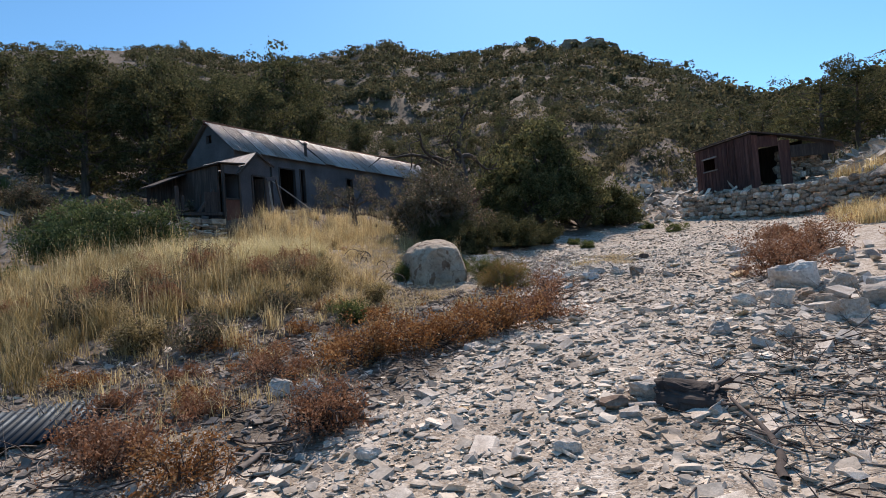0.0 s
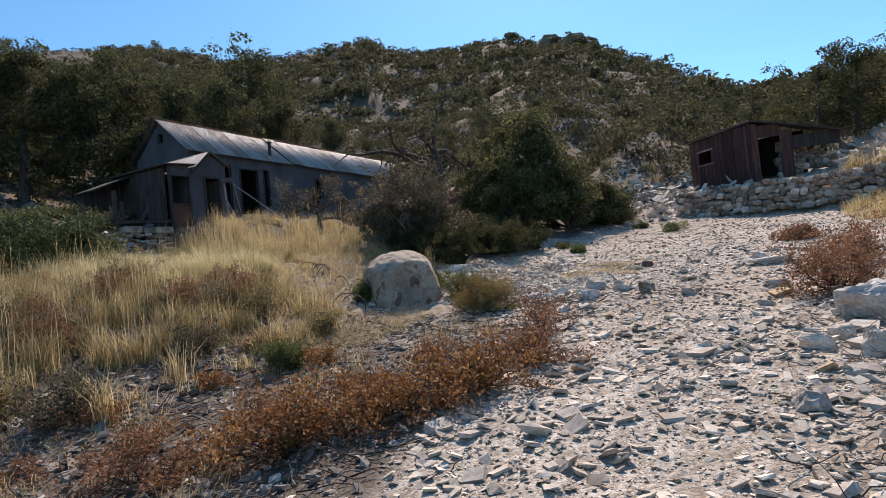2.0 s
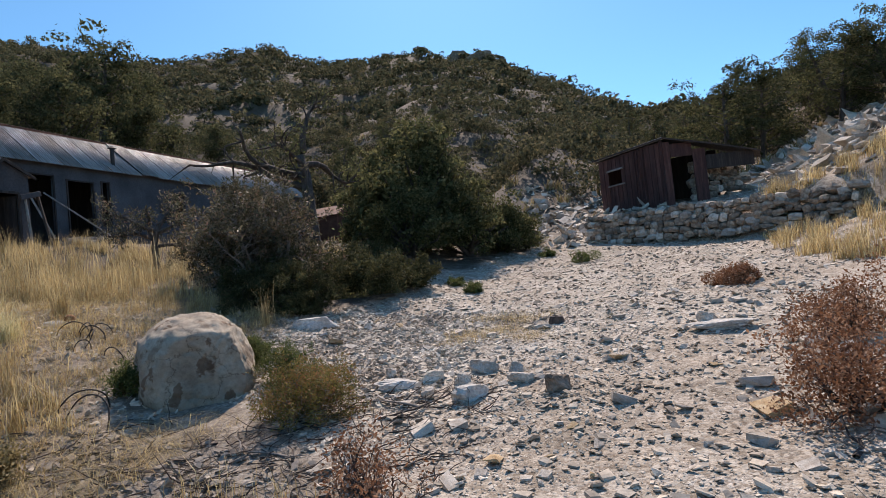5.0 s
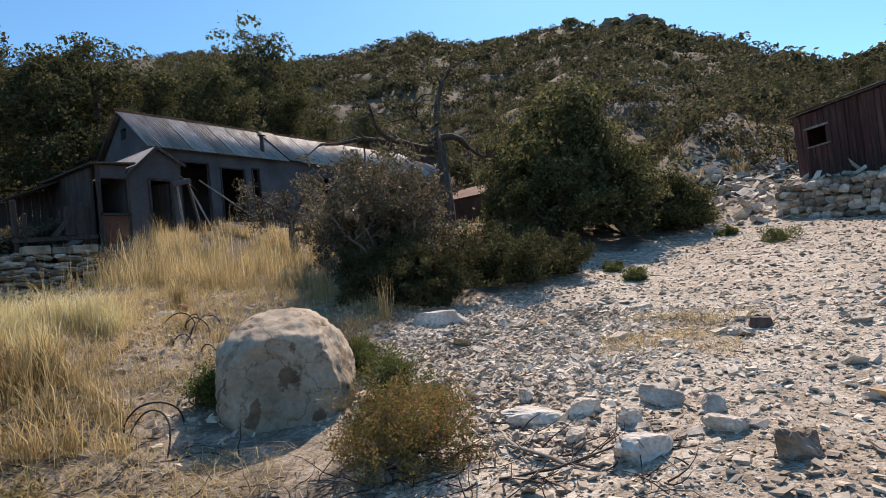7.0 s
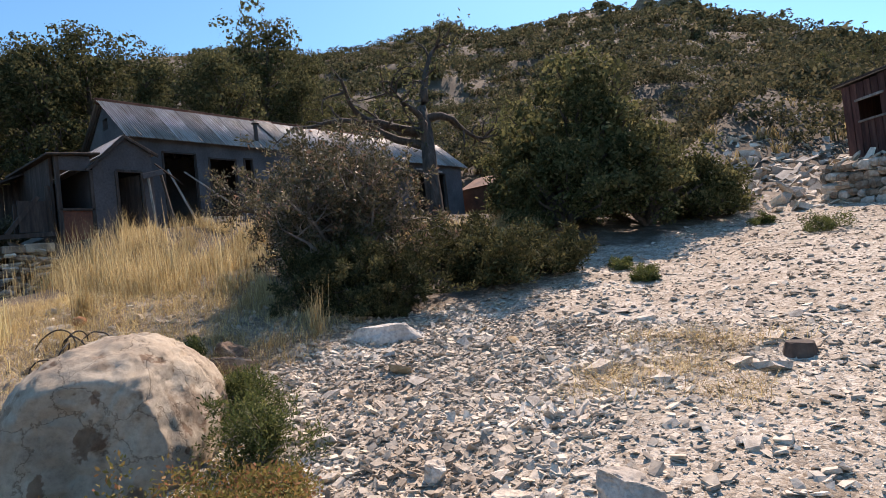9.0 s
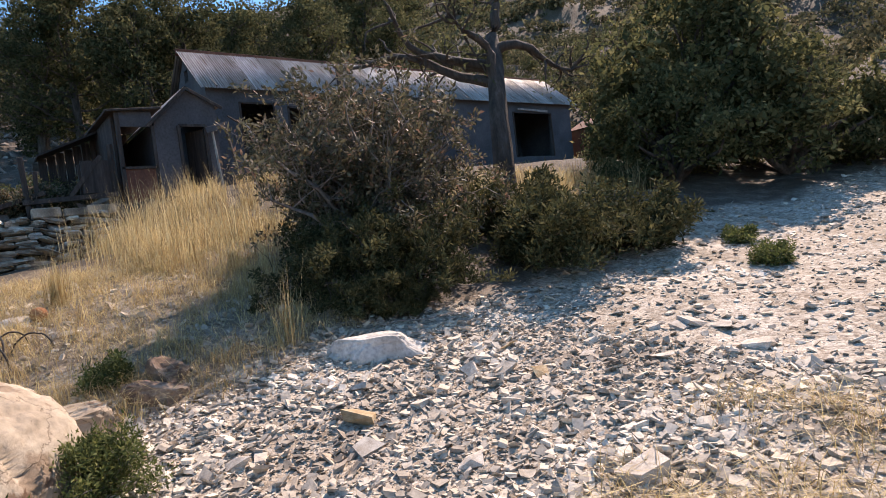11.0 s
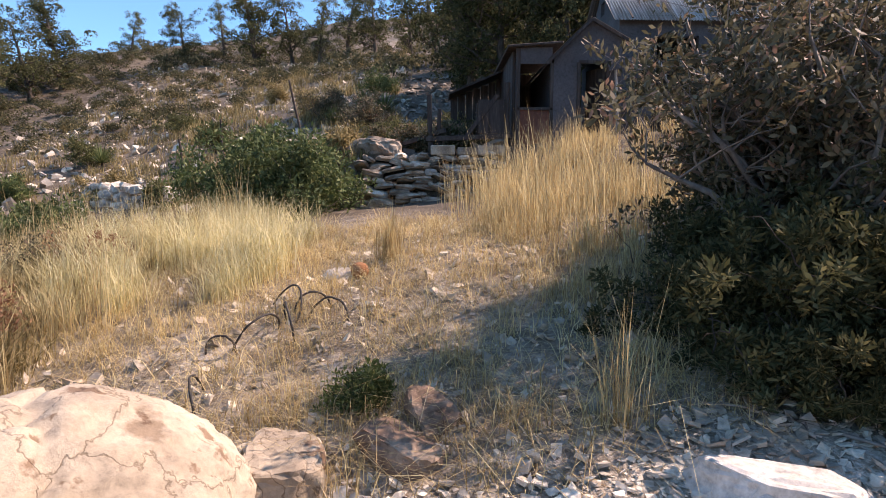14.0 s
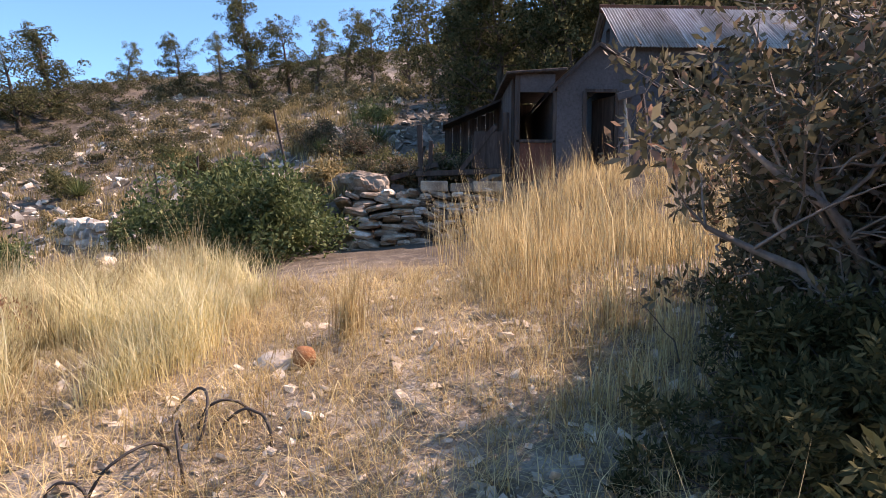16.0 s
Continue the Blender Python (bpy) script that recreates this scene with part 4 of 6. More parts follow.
for k, (x, y, dx, dy, dz, tn) in enumerate(((-4.5, 11.25, 0.55, 0.36, 0.12, 10), (-3.5, 10.75, 0.42, 0.34, 0.18, 40), (-3.75, 11.3, 0.22, 0.18, 0.15, 0), (-4.15, 11.4, 0.28, 0.2, 0.16, 30), (-3.7, 11.75, 0.42, 0.24, 0.17, -20),
        (-3.25, 11.55, 0.22, 0.18, 0.16, 50), (-3.1, 11.2, 0.3, 0.2, 0.12, 15), (-4.75, 11.6, 0.2, 0.16, 0.14, 80), (-4.0, 10.9, 0.24, 0.16, 0.12, 100), (-2.7, 10.9, 0.3, 0.22, 0.2, 35),
        (-0.2, 9.1, 0.7, 0.55, 0.5, 20), (0.25, 8.8, 0.4, 0.34, 0.26, 60), (-0.75, 7.8, 0.28, 0.22, 0.18, 10), (-0.35, 7.6, 0.34, 0.26, 0.24, 75), (0.0, 7.4, 0.36, 0.28, 0.2, 30), (-0.85, 6.4, 0.24, 0.2, 0.17, 0), (-0.55, 8.2, 0.26, 0.2, 0.16, 140),
        (-0.15, 8.1, 0.3, 0.22, 0.2, 95), (0.2, 6.9, 0.42, 0.34, 0.25, 110), (-0.3, 6.3, 0.26, 0.2, 0.14, 60), (-1.15, 13.1, 0.85, 0.4, 0.13, -15), (-1.3, 13.35, 0.24, 0.2, 0.2, 0), (-4.35, 4.05, 0.34, 0.22, 0.2, 20), (-4.1, 4.2, 0.24, 0.2, 0.18, 70),
        (-2.52, 3.05, 0.22, 0.15, 0.1, 25), (-1.35, 3.45, 0.17, 0.14, 0.1, 0), (-1.15, 4.5, 0.3, 0.2, 0.14, 20), (-1.0, 4.75, 0.26, 0.2, 0.16, 60), (0.6, 8.3, 0.4, 0.3, 0.28, 15), (0.5, 7.7, 0.5, 0.36, 0.28, 200), (-17.9, 11.2, 1.2, 0.9, 0.6, 70), (-18.6, 10.6, 1.0, 0.8, 0.5, 110))):
    stone = M_WALL if k > 29 or k in (9, 14, 17) else M_WHITE_ROCK if k in (0, 1, 10, 20) else M_ROCK
    words = "grey outcrop rock on the hillside" if k > 29 else "brownish limestone rock among gravel" if stone is M_WALL else "pale limestone rock among gravel"
    boulder("rock", x, y, gz(x, y) + dz * 0.28, (dx, dy, dz * 1.25), tn, stone, words, 20 + k, ((0.2, 0.1, 0.95, 0.62), (0.8, -0.5, 0.2, 0.7)), 0.16, "rock", 4, 11, smooth=False)

# ---- shrubs and trees ----


def shrub(name, x, y, radius, height, leaf, twig, label, seed, stems=12, per=26, size=0.045, slim=0.5, twigginess=1.0, rise=0.9, spread=0.13, category="shrub", lift=0.0, sparse=0.0, group="", bare=0, thick=1.0):
    """Crooked stems from one foot, forked twice, with leaves round the outer twigs."""
    r = np.random.default_rng(seed)
    e = thing(name, x, y, gz(x, y) - 0.03, label, category, group=group)
    paths, tips = [], []
    for i in range(stems):
        az = 2 * math.pi * (i + r.uniform(-0.3, 0.3)) / stems
        out = r.uniform(0.15, 1.0)
        way = np.array([math.cos(az) * out * radius, math.sin(az) * out * radius, height * rise * r.uniform(0.55, 1.0) * (1.1 - 0.45 * out)])
        ln = np.linalg.norm(way)
        p, w = limb(r, (r.normal(0, radius * 0.08), r.normal(0, radius * 0.08), 0), way, ln * 0.8, 0.012 * height * twigginess + 0.004, 6, 0.22, lift)
        paths.append((p, w))
        for k in range(5):
            j = int(r.integers(2, 7))
            d2 = way / ln * 0.7 + r.normal(0, 0.55, 3) + np.array([0, 0, 0.15])
            p2, w2 = limb(r, p[j], d2, ln * r.uniform(0.25, 0.5), w[j] * 0.6, 4, 0.3)
            paths.append((p2, w2))
            for q in range(3):
                jj = int(r.integers(1, 5))
                d3 = d2 + r.normal(0, 0.7, 3)
                p3, w3 = limb(r, p2[jj], d3, ln * r.uniform(0.1, 0.24), w2[jj] * 0.6, 3, 0.35)
                paths.append((p3, w3))
                if r.random() > sparse:
                    tips += [p3[-1], p3[2]]
            tips.append(p2[-1])
    for i in range(bare):
        az, out = r.uniform(0, 2 * math.pi), r.uniform(0.6, 1.25)
        paths.append(limb(r, (r.normal(0, radius * 0.3), r.normal(0, radius * 0.3), height * r.uniform(0.1, 0.5)), (math.cos(az) * out, math.sin(az) * out, r.uniform(-0.1, 0.9)), radius * r.uniform(0.3, 0.65), (0.0035 * height + 0.003) * thick * r.uniform(0.5, 1.2), 7, 0.5))
    v, t = tubes(paths, 3)
    v[:, 2] = np.maximum(v[:, 2], 0.0)
    soup("wood", v, t, twig, e, smooth=True)
    tips = np.array(tips)
    tips[:, 2] = np.maximum(tips[:, 2], 0.04)
    v, t = leaves(r, tips, spread * height, per, size, slim)
    v[:, 2] = np.maximum(v[:, 2], 0.01)
    soup("foliage", v, t, leaf, e)
    return e


def conifer(name, x, y, height, radius, leaf, label, seed, bare=0.18, clumps=150, per=60, size=0.2, category="tree", lean=0.03, group="", skirt=1.0):
    """A tapered trunk, limbs in uneven whorls, and a crown of needle tufts with gaps."""
    r = np.random.default_rng(seed)
    e = thing(name, x, y, gz(x, y) - 0.1, label, category, r.uniform(0, 360), group)
    tp, tw = limb(r, (0, 0, 0), (r.normal(0, lean), r.normal(0, lean), 1), height * 0.95, 0.028 * height + 0.03, 9, 0.05, 0.03, 0.12)
    paths, tips = [(tp, tw)], []
    n = int(clumps / 4)
    for i in range(n):
        f = bare + (1 - bare) * (i + r.random()) / n
        j = f * 9
        a = int(min(j, 8))
        foot = tp[a] + (tp[a + 1] - tp[a]) * (j - a)
        az = r.uniform(0, 2 * math.pi)
        g = (f - bare) / (1 - bare)
        reach = radius * (0.25 + 0.8 * math.sqrt(max(0.02, 1 - (1.75 * g - 0.75) ** 2))) * r.uniform(0.5, 1.1) * skirt
        p, w = limb(r, foot, (math.cos(az), math.sin(az), r.uniform(-0.05, 0.5)), reach, max(0.02, tw[a] * 0.38), 5, 0.2, 0.06)
        paths.append((p, w))
        for k in range(4):
            q = p[int(r.integers(2, 6))] + r.normal(0, radius * 0.13, 3)
            tips.append(q)
    tips.append(tp[-1])
    v, t = tubes(paths, 6)
    soup("trunk", v, t, M_BARK, e, smooth=True)
    tips = np.array(tips)
    puff = radius * r.uniform(0.10, 0.24, len(tips))
    v, t = merge(domes(r, tips, puff, int(per * 0.9), 0.32, 0.55, -0.6, 0.75), leaves(r, tips, puff * 1.3, int(per * 0.3), size * 0.55, 0.35, 0.1))
    soup("crown", v, t, leaf, e)
    return e


# the large tangled shrub beside the track, its low neighbour, and the big juniper
shrub("tangled_shrub", -9.15, 15.0, 1.0, 2.6, M_SAGE, M_TWIG, "large half-dead grey-green shrub of tangled twigs", 31, 40, 22, 0.066, 0.38, 1.5, 1.0, 0.03, sparse=0.2, bare=170, thick=1.5)
shrub("tangled_shrub", -9.75, 15.9, 1.15, 2.7, M_SAGE, M_TWIG, "grey-green twiggy shrub before the house", 32, 34, 22, 0.07, 0.38, 1.5, 1.0, 0.03, sparse=0.2, bare=90, thick=1.5)
shrub("tangled_shrub", -10.15, 15.1, 0.95, 1.8, M_SAGE, M_TWIG, "low grey-green twiggy shrub in dry grass", 37, 26, 20, 0.06, 0.38, 1.5, 0.95, 0.035, sparse=0.15, bare=80, thick=1.3)
shrub("dark_shrub", -8.3, 14.85, 0.95, 0.95, M_EVERGREEN, M_DARK_TWIG, "low dark green evergreen shrub on the gravel's edge", 33, 26, 30, 0.055, 0.3, 0.9, 0.9, 0.06, bare=40)

shrub("dark_shrub", -7.75, 16.6, 1.2, 1.0, M_EVERGREEN, M_DARK_TWIG, "low spreading dark green evergreen shrub", 34, 20, 32, 0.068, 0.33, 0.8, 0.9, 0.13, bare=10)
shrub("dark_shrub", -7.3, 17.5, 0.9, 0.85, M_EVERGREEN, M_DARK_TWIG, "low spreading dark green evergreen shrub", 35, 16, 32, 0.068, 0.33, 0.8, 0.9, 0.13)
shrub("dark_shrub", -8.4, 14.05, 0.75, 0.72, M_EVERGREEN, M_DARK_TWIG, "low sprawling dark shrub with bare twigs, on gravel", 38, 24, 34, 0.045, 0.3, 0.9, 0.85, 0.07, bare=50)
shrub("dark_shrub", -8.95, 14.3, 0.75, 0.85, M_EVERGREEN, M_DARK_TWIG, "low dark shrub with bare twigs under a larger one", 47, 22, 30, 0.045, 0.3, 0.9, 0.85, 0.07, bare=50)
shrub("dark_shrub", -8.05, 14.25, 0.6, 0.5, M_EVERGREEN, M_DARK_TWIG, "low dark shrub with bare twigs under a larger one", 48, 20, 30, 0.045, 0.3, 0.9, 0.8, 0.08, bare=40)
shrub("dark_shrub", -7.75, 14.45, 0.5, 0.36, M_EVERGREEN, M_DARK_TWIG, "low sprawling dark shrub with bare twigs, on gravel", 39, 18, 45, 0.04, 0.16, 0.9, 0.7, 0.06, bare=40)
shrub("dark_shrub", -8.9, 17.3, 1.0, 0.9, M_EVERGREEN, M_DARK_TWIG, "low spreading dark green evergreen shrub", 36, 16, 32, 0.068, 0.33, 0.8, 0.9, 0.13)
def juniper(x, y, radius, height, seed):
    """A broad evergreen: a short trunk, limbs to all sides and billows of foliage down to the ground."""
    r = np.random.default_rng(seed)
    e = thing("juniper", x, y, gz(x, y) - 0.1, "broad dark green juniper reaching to the ground", "tree", group="junipers above the track")
    paths, tips = [], []
    for i in range(46):
        az, f = r.uniform(0, 2 * math.pi), r.random() ** 0.8
        reach = radius * math.sqrt(max(0.05, 1 - (f * 1.02) ** 3.4)) * r.uniform(0.72, 1.08)
        end = np.array([math.cos(az) * reach, math.sin(az) * reach, height * (0.06 + 0.9 * f)])
        foot = np.array([0, 0, end[2] * r.uniform(0.1, 0.5)])
        p, w = limb(r, foot, end - foot, np.linalg.norm(end - foot), 0.05 + 0.02 * height * (1 - f), 6, 0.16, 0.02)
        paths.append((p, w))
        for k in range(5):
            tips.append(p[int(r.integers(4, 7))] + r.normal(0, radius * 0.12, 3))
    v, t = tubes(paths, 5)
    v[:, 2] = np.maximum(v[:, 2], 0)
    soup("trunk", v, t, M_BARK, e, smooth=True)
    tips = np.array(tips)
    tips[:, 2] = np.maximum(tips[:, 2], 0.15)
    puff = radius * r.uniform(0.09, 0.2, len(tips))
    v, t = merge(domes(r, tips, puff, 60, 0.36, 0.6, -0.6, 0.85), leaves(r, tips, puff * 1.35, 34, 0.11, 0.4))
    v[:, 2] = np.maximum(v[:, 2], 0.02)
    soup("foliage", v, t, M_JUNIPER, e)


for k, (x, y, rr_, h) in enumerate(((-9.4, 23.9, 2.35, 4.3), (-11.3, 24.5, 1.7, 3.4), (-7.7, 23.3, 1.5, 2.5), (-8.9, 21.6, 1.4, 2.0), (-7.0, 24.9, 1.2, 1.6))):
    juniper(x, y, rr_, h, 40 + k)

# old bare-limbed tree behind the shrub
r = np.random.default_rng(77)
old = thing("old_tree", -10.1, 18.3, gz(-10.1, 18.3) - 0.1, "old leaning tree with a thick dark trunk and sparse leaves", "tree")
p0, w0 = limb(r, (0, 0, 0), (0.05, 0.03, 1), 3.4, 0.2, 9, 0.07, 0, 0.6)
paths, tips = [(p0, w0)], []
for k, (d, ln) in enumerate((((-1, -0.5, 0.1), 3.0), ((-0.6, -0.8, 0.05), 2.3), ((0.5, 0.6, 0.7), 1.8), ((-0.2, 0.5, 1.0), 1.8), ((0.3, -0.3, 1.0), 1.5), ((-0.9, 0.3, 0.3), 2.2))):
    p, w = limb(r, p0[6 + k % 4], d, ln, 0.1, 9, 0.28, 0, 0.3)
    paths.append((p, w))
    for q in range(9):
        p2, w2 = limb(r, p[int(r.integers(3, 10))], np.array(d) + r.normal(0, 0.8, 3), r.uniform(0.4, 1.0), 0.028, 5, 0.35)
        paths.append((p2, w2))
        tips += [p2[-1], p2[3]] if k > 1 else []
v, t = tubes(paths, 7)
soup("trunk", v, t, M_BARK, old, smooth=True)
v, t = leaves(r, np.array(tips), 0.2, 12, 0.09, 0.4)
soup("crown", v, t, M_JUNIPER, old)

# gnarled little tree before the house
r = np.random.default_rng(78)
gn = thing("gnarled_tree", -14.2, 17.3, gz(-14.2, 17.3) - 0.05, "small gnarled tree with crooked limbs before the house", "tree")
p0, w0 = limb(r, (0, 0, 0), (-0.05, -0.15, 1), 1.5, 0.11, 7, 0.2, 0, 0.6)
paths, tips = [(p0, w0)], []
for d, ln in (((0.55, 0.8, 0.35), 1.4), ((-0.5, -0.9, 0.15), 1.5), ((-0.1, -0.3, 0.9), 1.0), ((0.3, 0.5, 0.9), 1.1), ((-0.4, -0.6, 0.5), 1.2), ((0.6, 0.1, 0.2), 1.0)):
    p, w = limb(r, p0[int(r.integers(4, 8))], d, ln, 0.06, 8, 0.3, 0, 0.35)
    paths.append((p, w))
    for q in range(8):
        p2, w2 = limb(r, p[int(r.integers(3, 9))], np.array(d) + r.normal(0, 0.7, 3), r.uniform(0.25, 0.6), 0.018, 4, 0.35)
        paths.append((p2, w2))
        tips += [p2[-1], p2[2]]
v, t = tubes(paths, 6)
soup("trunk", v, t, M_BARK, gn, smooth=True)
v, t = leaves(r, np.array(tips), 0.17, 30, 0.075, 0.42)
soup("crown", v, t, M_SAGE, gn)

# bushes along the track
shrub("orange_bush", -4.2, 5.15, 0.85, 0.52, M_ORANGE, M_DARK_TWIG, "low rust-orange dry bush beside the track", 51, 20, 8, 0.032, 0.55, 1.5, 0.9, 0.16, group="dry orange bushes", bare=26)
shrub("orange_bush", -3.35, 6.45, 0.8, 0.5, M_ORANGE, M_DARK_TWIG, "low rust-orange dry bush beside the track", 52, 20, 8, 0.032, 0.55, 1.5, 0.9, 0.16, group="dry orange bushes", bare=26)
shrub("orange_bush", -3.75, 5.8, 0.7, 0.45, M_ORANGE, M_DARK_TWIG, "low rust-orange dry bush beside the track", 53, 16, 8, 0.032, 0.55, 1.5, 0.9, 0.16, group="dry orange bushes", bare=26)
shrub("orange_bush", -3.2, 7.6, 0.6, 0.5, M_RED, M_DARK_TWIG, "dark half-bare rust-coloured bush", 54, 16, 8, 0.03, 0.55, 1.4, 0.9, 0.16, group="dry orange bushes", bare=14)
shrub("bare_bush", -3.5, 8.75, 0.5, 0.62, M_RED, M_DARK_TWIG, "bare dark twiggy bush by the track", 55, 14, 3, 0.03, 0.5, 1.4, 1.0, 0.16, bare=16)
shrub("brown_bush", -3.2, 3.4, 0.42, 0.42, M_RED, M_DARK_TWIG, "red-brown twiggy bush with few leaves", 56, 20, 6, 0.026, 0.5, 1.5, 1.0, 0.16, bare=50, thick=1.6)
shrub("brown_bush", -4.15, 2.4, 0.5, 0.42, M_RED, M_DARK_TWIG, "low rusty brown bush near an iron sheet", 57, 18, 6, 0.026, 0.5, 1.4, 1.0, 0.18, bare=40)
shrub("brown_bush", -3.5, 2.45, 0.42, 0.3, M_ORANGE, M_DARK_TWIG, "low rusty brown bush near an iron sheet", 58, 16, 5, 0.026, 0.5, 1.4, 1.0, 0.18, bare=30)
shrub("brown_bush", -4.9, 4.5, 0.55, 0.34, M_RED, M_DARK_TWIG, "low dry brown bush on dark soil", 59, 14, 7, 0.026, 0.5, 1.4, 0.9, 0.16, bare=10)
shrub("yellow_bush", -4.95, 10.25, 0.66, 0.56, M_YELLOW, M_TWIG, "yellow-green bush turning orange before a boulder", 60, 26, 22, 0.024, 0.45, 1.2, 1.0, 0.14, bare=40)
shrub("yellow_bush", -5.35, 10.75, 0.4, 0.42, M_YELLOW, M_TWIG, "small yellowing bush beside a boulder", 61, 16, 20, 0.024, 0.45, 1.2, 1.0, 0.14, bare=14)
shrub("green_bush", -5.88, 11.22, 0.26, 0.58, M_FRESH, M_TWIG, "small upright green bush behind a boulder", 62, 18, 15, 0.03, 0.3, 1.0, 1.0, 0.11)
shrub("green_bush", -6.75, 11.68, 0.3, 0.42, M_FRESH, M_TWIG, "small fresh green bush at the boulder's foot", 63, 16, 16, 0.03, 0.32, 1.0, 1.0, 0.13)
shrub("red_bush", -0.45, 10.4, 0.65, 0.86, M_RED, M_DARK_TWIG, "rounded red-brown dry bush on gravel", 64, 18, 10, 0.034, 0.5, 1.0, 0.95, 0.13, group="red-brown bushes")
shrub("red_bush", 0.0, 12.6, 0.75, 0.7, M_RED, M_DARK_TWIG, "rounded red-brown dry bush on gravel", 65, 18, 10, 0.034, 0.5, 1.0, 0.95, 0.13, group="red-brown bushes")
shrub("red_bush", -0.7, 16.6, 0.5, 0.35, M_RED, M_DARK_TWIG, "low red-brown dry bush on gravel", 66, 14, 14, 0.034, 0.5, 1.0, 0.95, 0.16, group="red-brown bushes")
shrub("red_bush", 1.2, 10.6, 0.6, 0.6, M_RED, M_DARK_TWIG, "low red-brown dry bush on gravel", 67, 14, 14, 0.034, 0.5, 1.0, 0.95, 0.16, group="red-brown bushes")
shrub("green_bush", -16.3, 9.5, 1.9, 1.65, M_GREEN, M_TWIG, "broad grey-green leafy bush on the slope", 68, 36, 26, 0.085, 0.45, 0.8, 0.95, 0.13)
shrub("green_bush", -17.6, 8.6, 1.5, 1.5, M_GREEN, M_TWIG, "broad grey-green leafy bush on the slope", 69, 24, 24, 0.085, 0.45, 0.8, 0.95, 0.13)
shrub("green_bush", -15.6, 5.2, 1.5, 1.1, M_GREEN, M_TWIG, "low grey-green bush behind tall grass", 70, 22, 22, 0.085, 0.45, 0.8, 0.95, 0.13)
for k, (x, y, rd, h) in enumerate(((-3.9, 22.1, 0.5, 0.3), (-6.4, 18.5, 0.25, 0.2), (-5.75, 17.7, 0.28, 0.22), (-5.2, 23.6, 0.4, 0.22), (-6.0, 7.0, 0.3, 0.42), (-7.35, 10.3, 0.3, 0.4), (-8.2, 12.0, 0.2, 0.25))):
    shrub("green_tuft", x, y, rd, h, M_FRESH, M_TWIG, "small green tuft growing out of dry ground", 80 + k, 12, 12, 0.035, 0.35, 1.0, 1.0, 0.2, "plant", group="green tufts")

# half-bare brown bushes on the dark soil
rb = np.random.default_rng(161)
for k, (x, y) in enumerate(((-5.6, 3.2), (-5.0, 3.6), (-6.0, 4.2), (-5.5, 4.9), (-4.6, 3.4), (-6.6, 5.2), (-5.1, 5.8), (-6.3, 6.3), (-4.6, 6.6), (-5.6, 7.2), (-4.3, 7.6), (-7.0, 3.6), (-4.9, 2.6), (-6.8, 7.4))):
    shrub("brown_bush", x, y, rb.uniform(0.25, 0.42), rb.uniform(0.16, 0.32), (M_RED, M_ORANGE)[k % 2], M_DARK_TWIG, "low half-bare brown bush on dark soil", 600 + k, 9, 5, 0.028, 0.5, 1.6, 0.9, 0.2, group="half-bare bushes", bare=12)
# weeds among the bank grass
rb = np.random.default_rng(151)
for k in range(34):
    x, y = rb.uniform(-13, -6.6), rb.uniform(3.8, 9.2)
    if road_zone(x, y) > 0.2 or math.hypot(x + 6.7, y - 10.7) < 1.6:
        continue
    shrub("weed_bush", x, y, rb.uniform(0.3, 0.55), rb.uniform(0.35, 0.6), (M_SAGE, M_RED, M_STRAW_GREEN)[k % 3], M_DARK_TWIG, ("grey-olive weed among dry grass", "rusty brown weed among dry grass", "straw-coloured weed among dry grass")[k % 3], 500 + k, 10, 10, 0.035, 0.45, 1.3, 1.0, 0.16, "plant", group="bank weeds", bare=8)
for k, (x, y, rd, h) in enumerate(((-18.4, 12.2, 0.7, 0.8), (-19.6, 11.6, 0.8, 0.9), (-18.9, 13.4, 0.6, 0.7), (-20.6, 12.9, 0.9, 1.0), (-22.8, 14.4, 1.1, 1.2), (-21.9, 11.2, 0.9, 0.9), (-20.5, 10.8, 0.9, 0.9), (-22.3, 12.6, 1.0, 1.1), (-21.2, 9.9, 0.8, 0.8), (-19.2, 12.9, 0.6, 0.7), (-23.6, 10.6, 1.1, 1.2), (-19.4, 10.6, 0.6, 0.6), (-25.5, 9.0, 1.2, 1.1), (-21.5, 14.2, 0.8, 0.9), (-18.6, 9.6, 0.7, 0.7))):
    shrub("slope_bush", x, y, rd, h, M_JUNIPER if k % 2 else M_SAGE, M_DARK_TWIG, "dark scrubby bush above the terrace" if k % 2 else "olive scrubby bush above the terrace", 540 + k, 12, 18, 0.07, 0.4, 0.9, 0.95, 0.15, group="slope bushes")

# pinyon pines round the house and on the slopes
pines = [conifer("pine_tree", -300, 0, 9.0, 2.7, M_PINE, "dark green pine with an uneven rounded crown", 91, 0.1, 210, 66, 0.19),
         conifer("pine_tree", -300, 0, 8.0, 2.5, M_PINE, "dark green pine with an uneven rounded crown", 92, 0.07, 190, 66, 0.19),
         conifer("pine_tree", -300, 0, 5.0, 1.9, M_PINE, "bushy dark green pine on a dry hillside", 93, 0.14, 130, 60, 0.17),
         conifer("pine_tree", -300, 0, 5.5, 1.5, M_JUNIPER, "narrow green juniper tree on a dry hillside", 94, 0.12, 120, 60, 0.15)]
rt = np.random.default_rng(17)
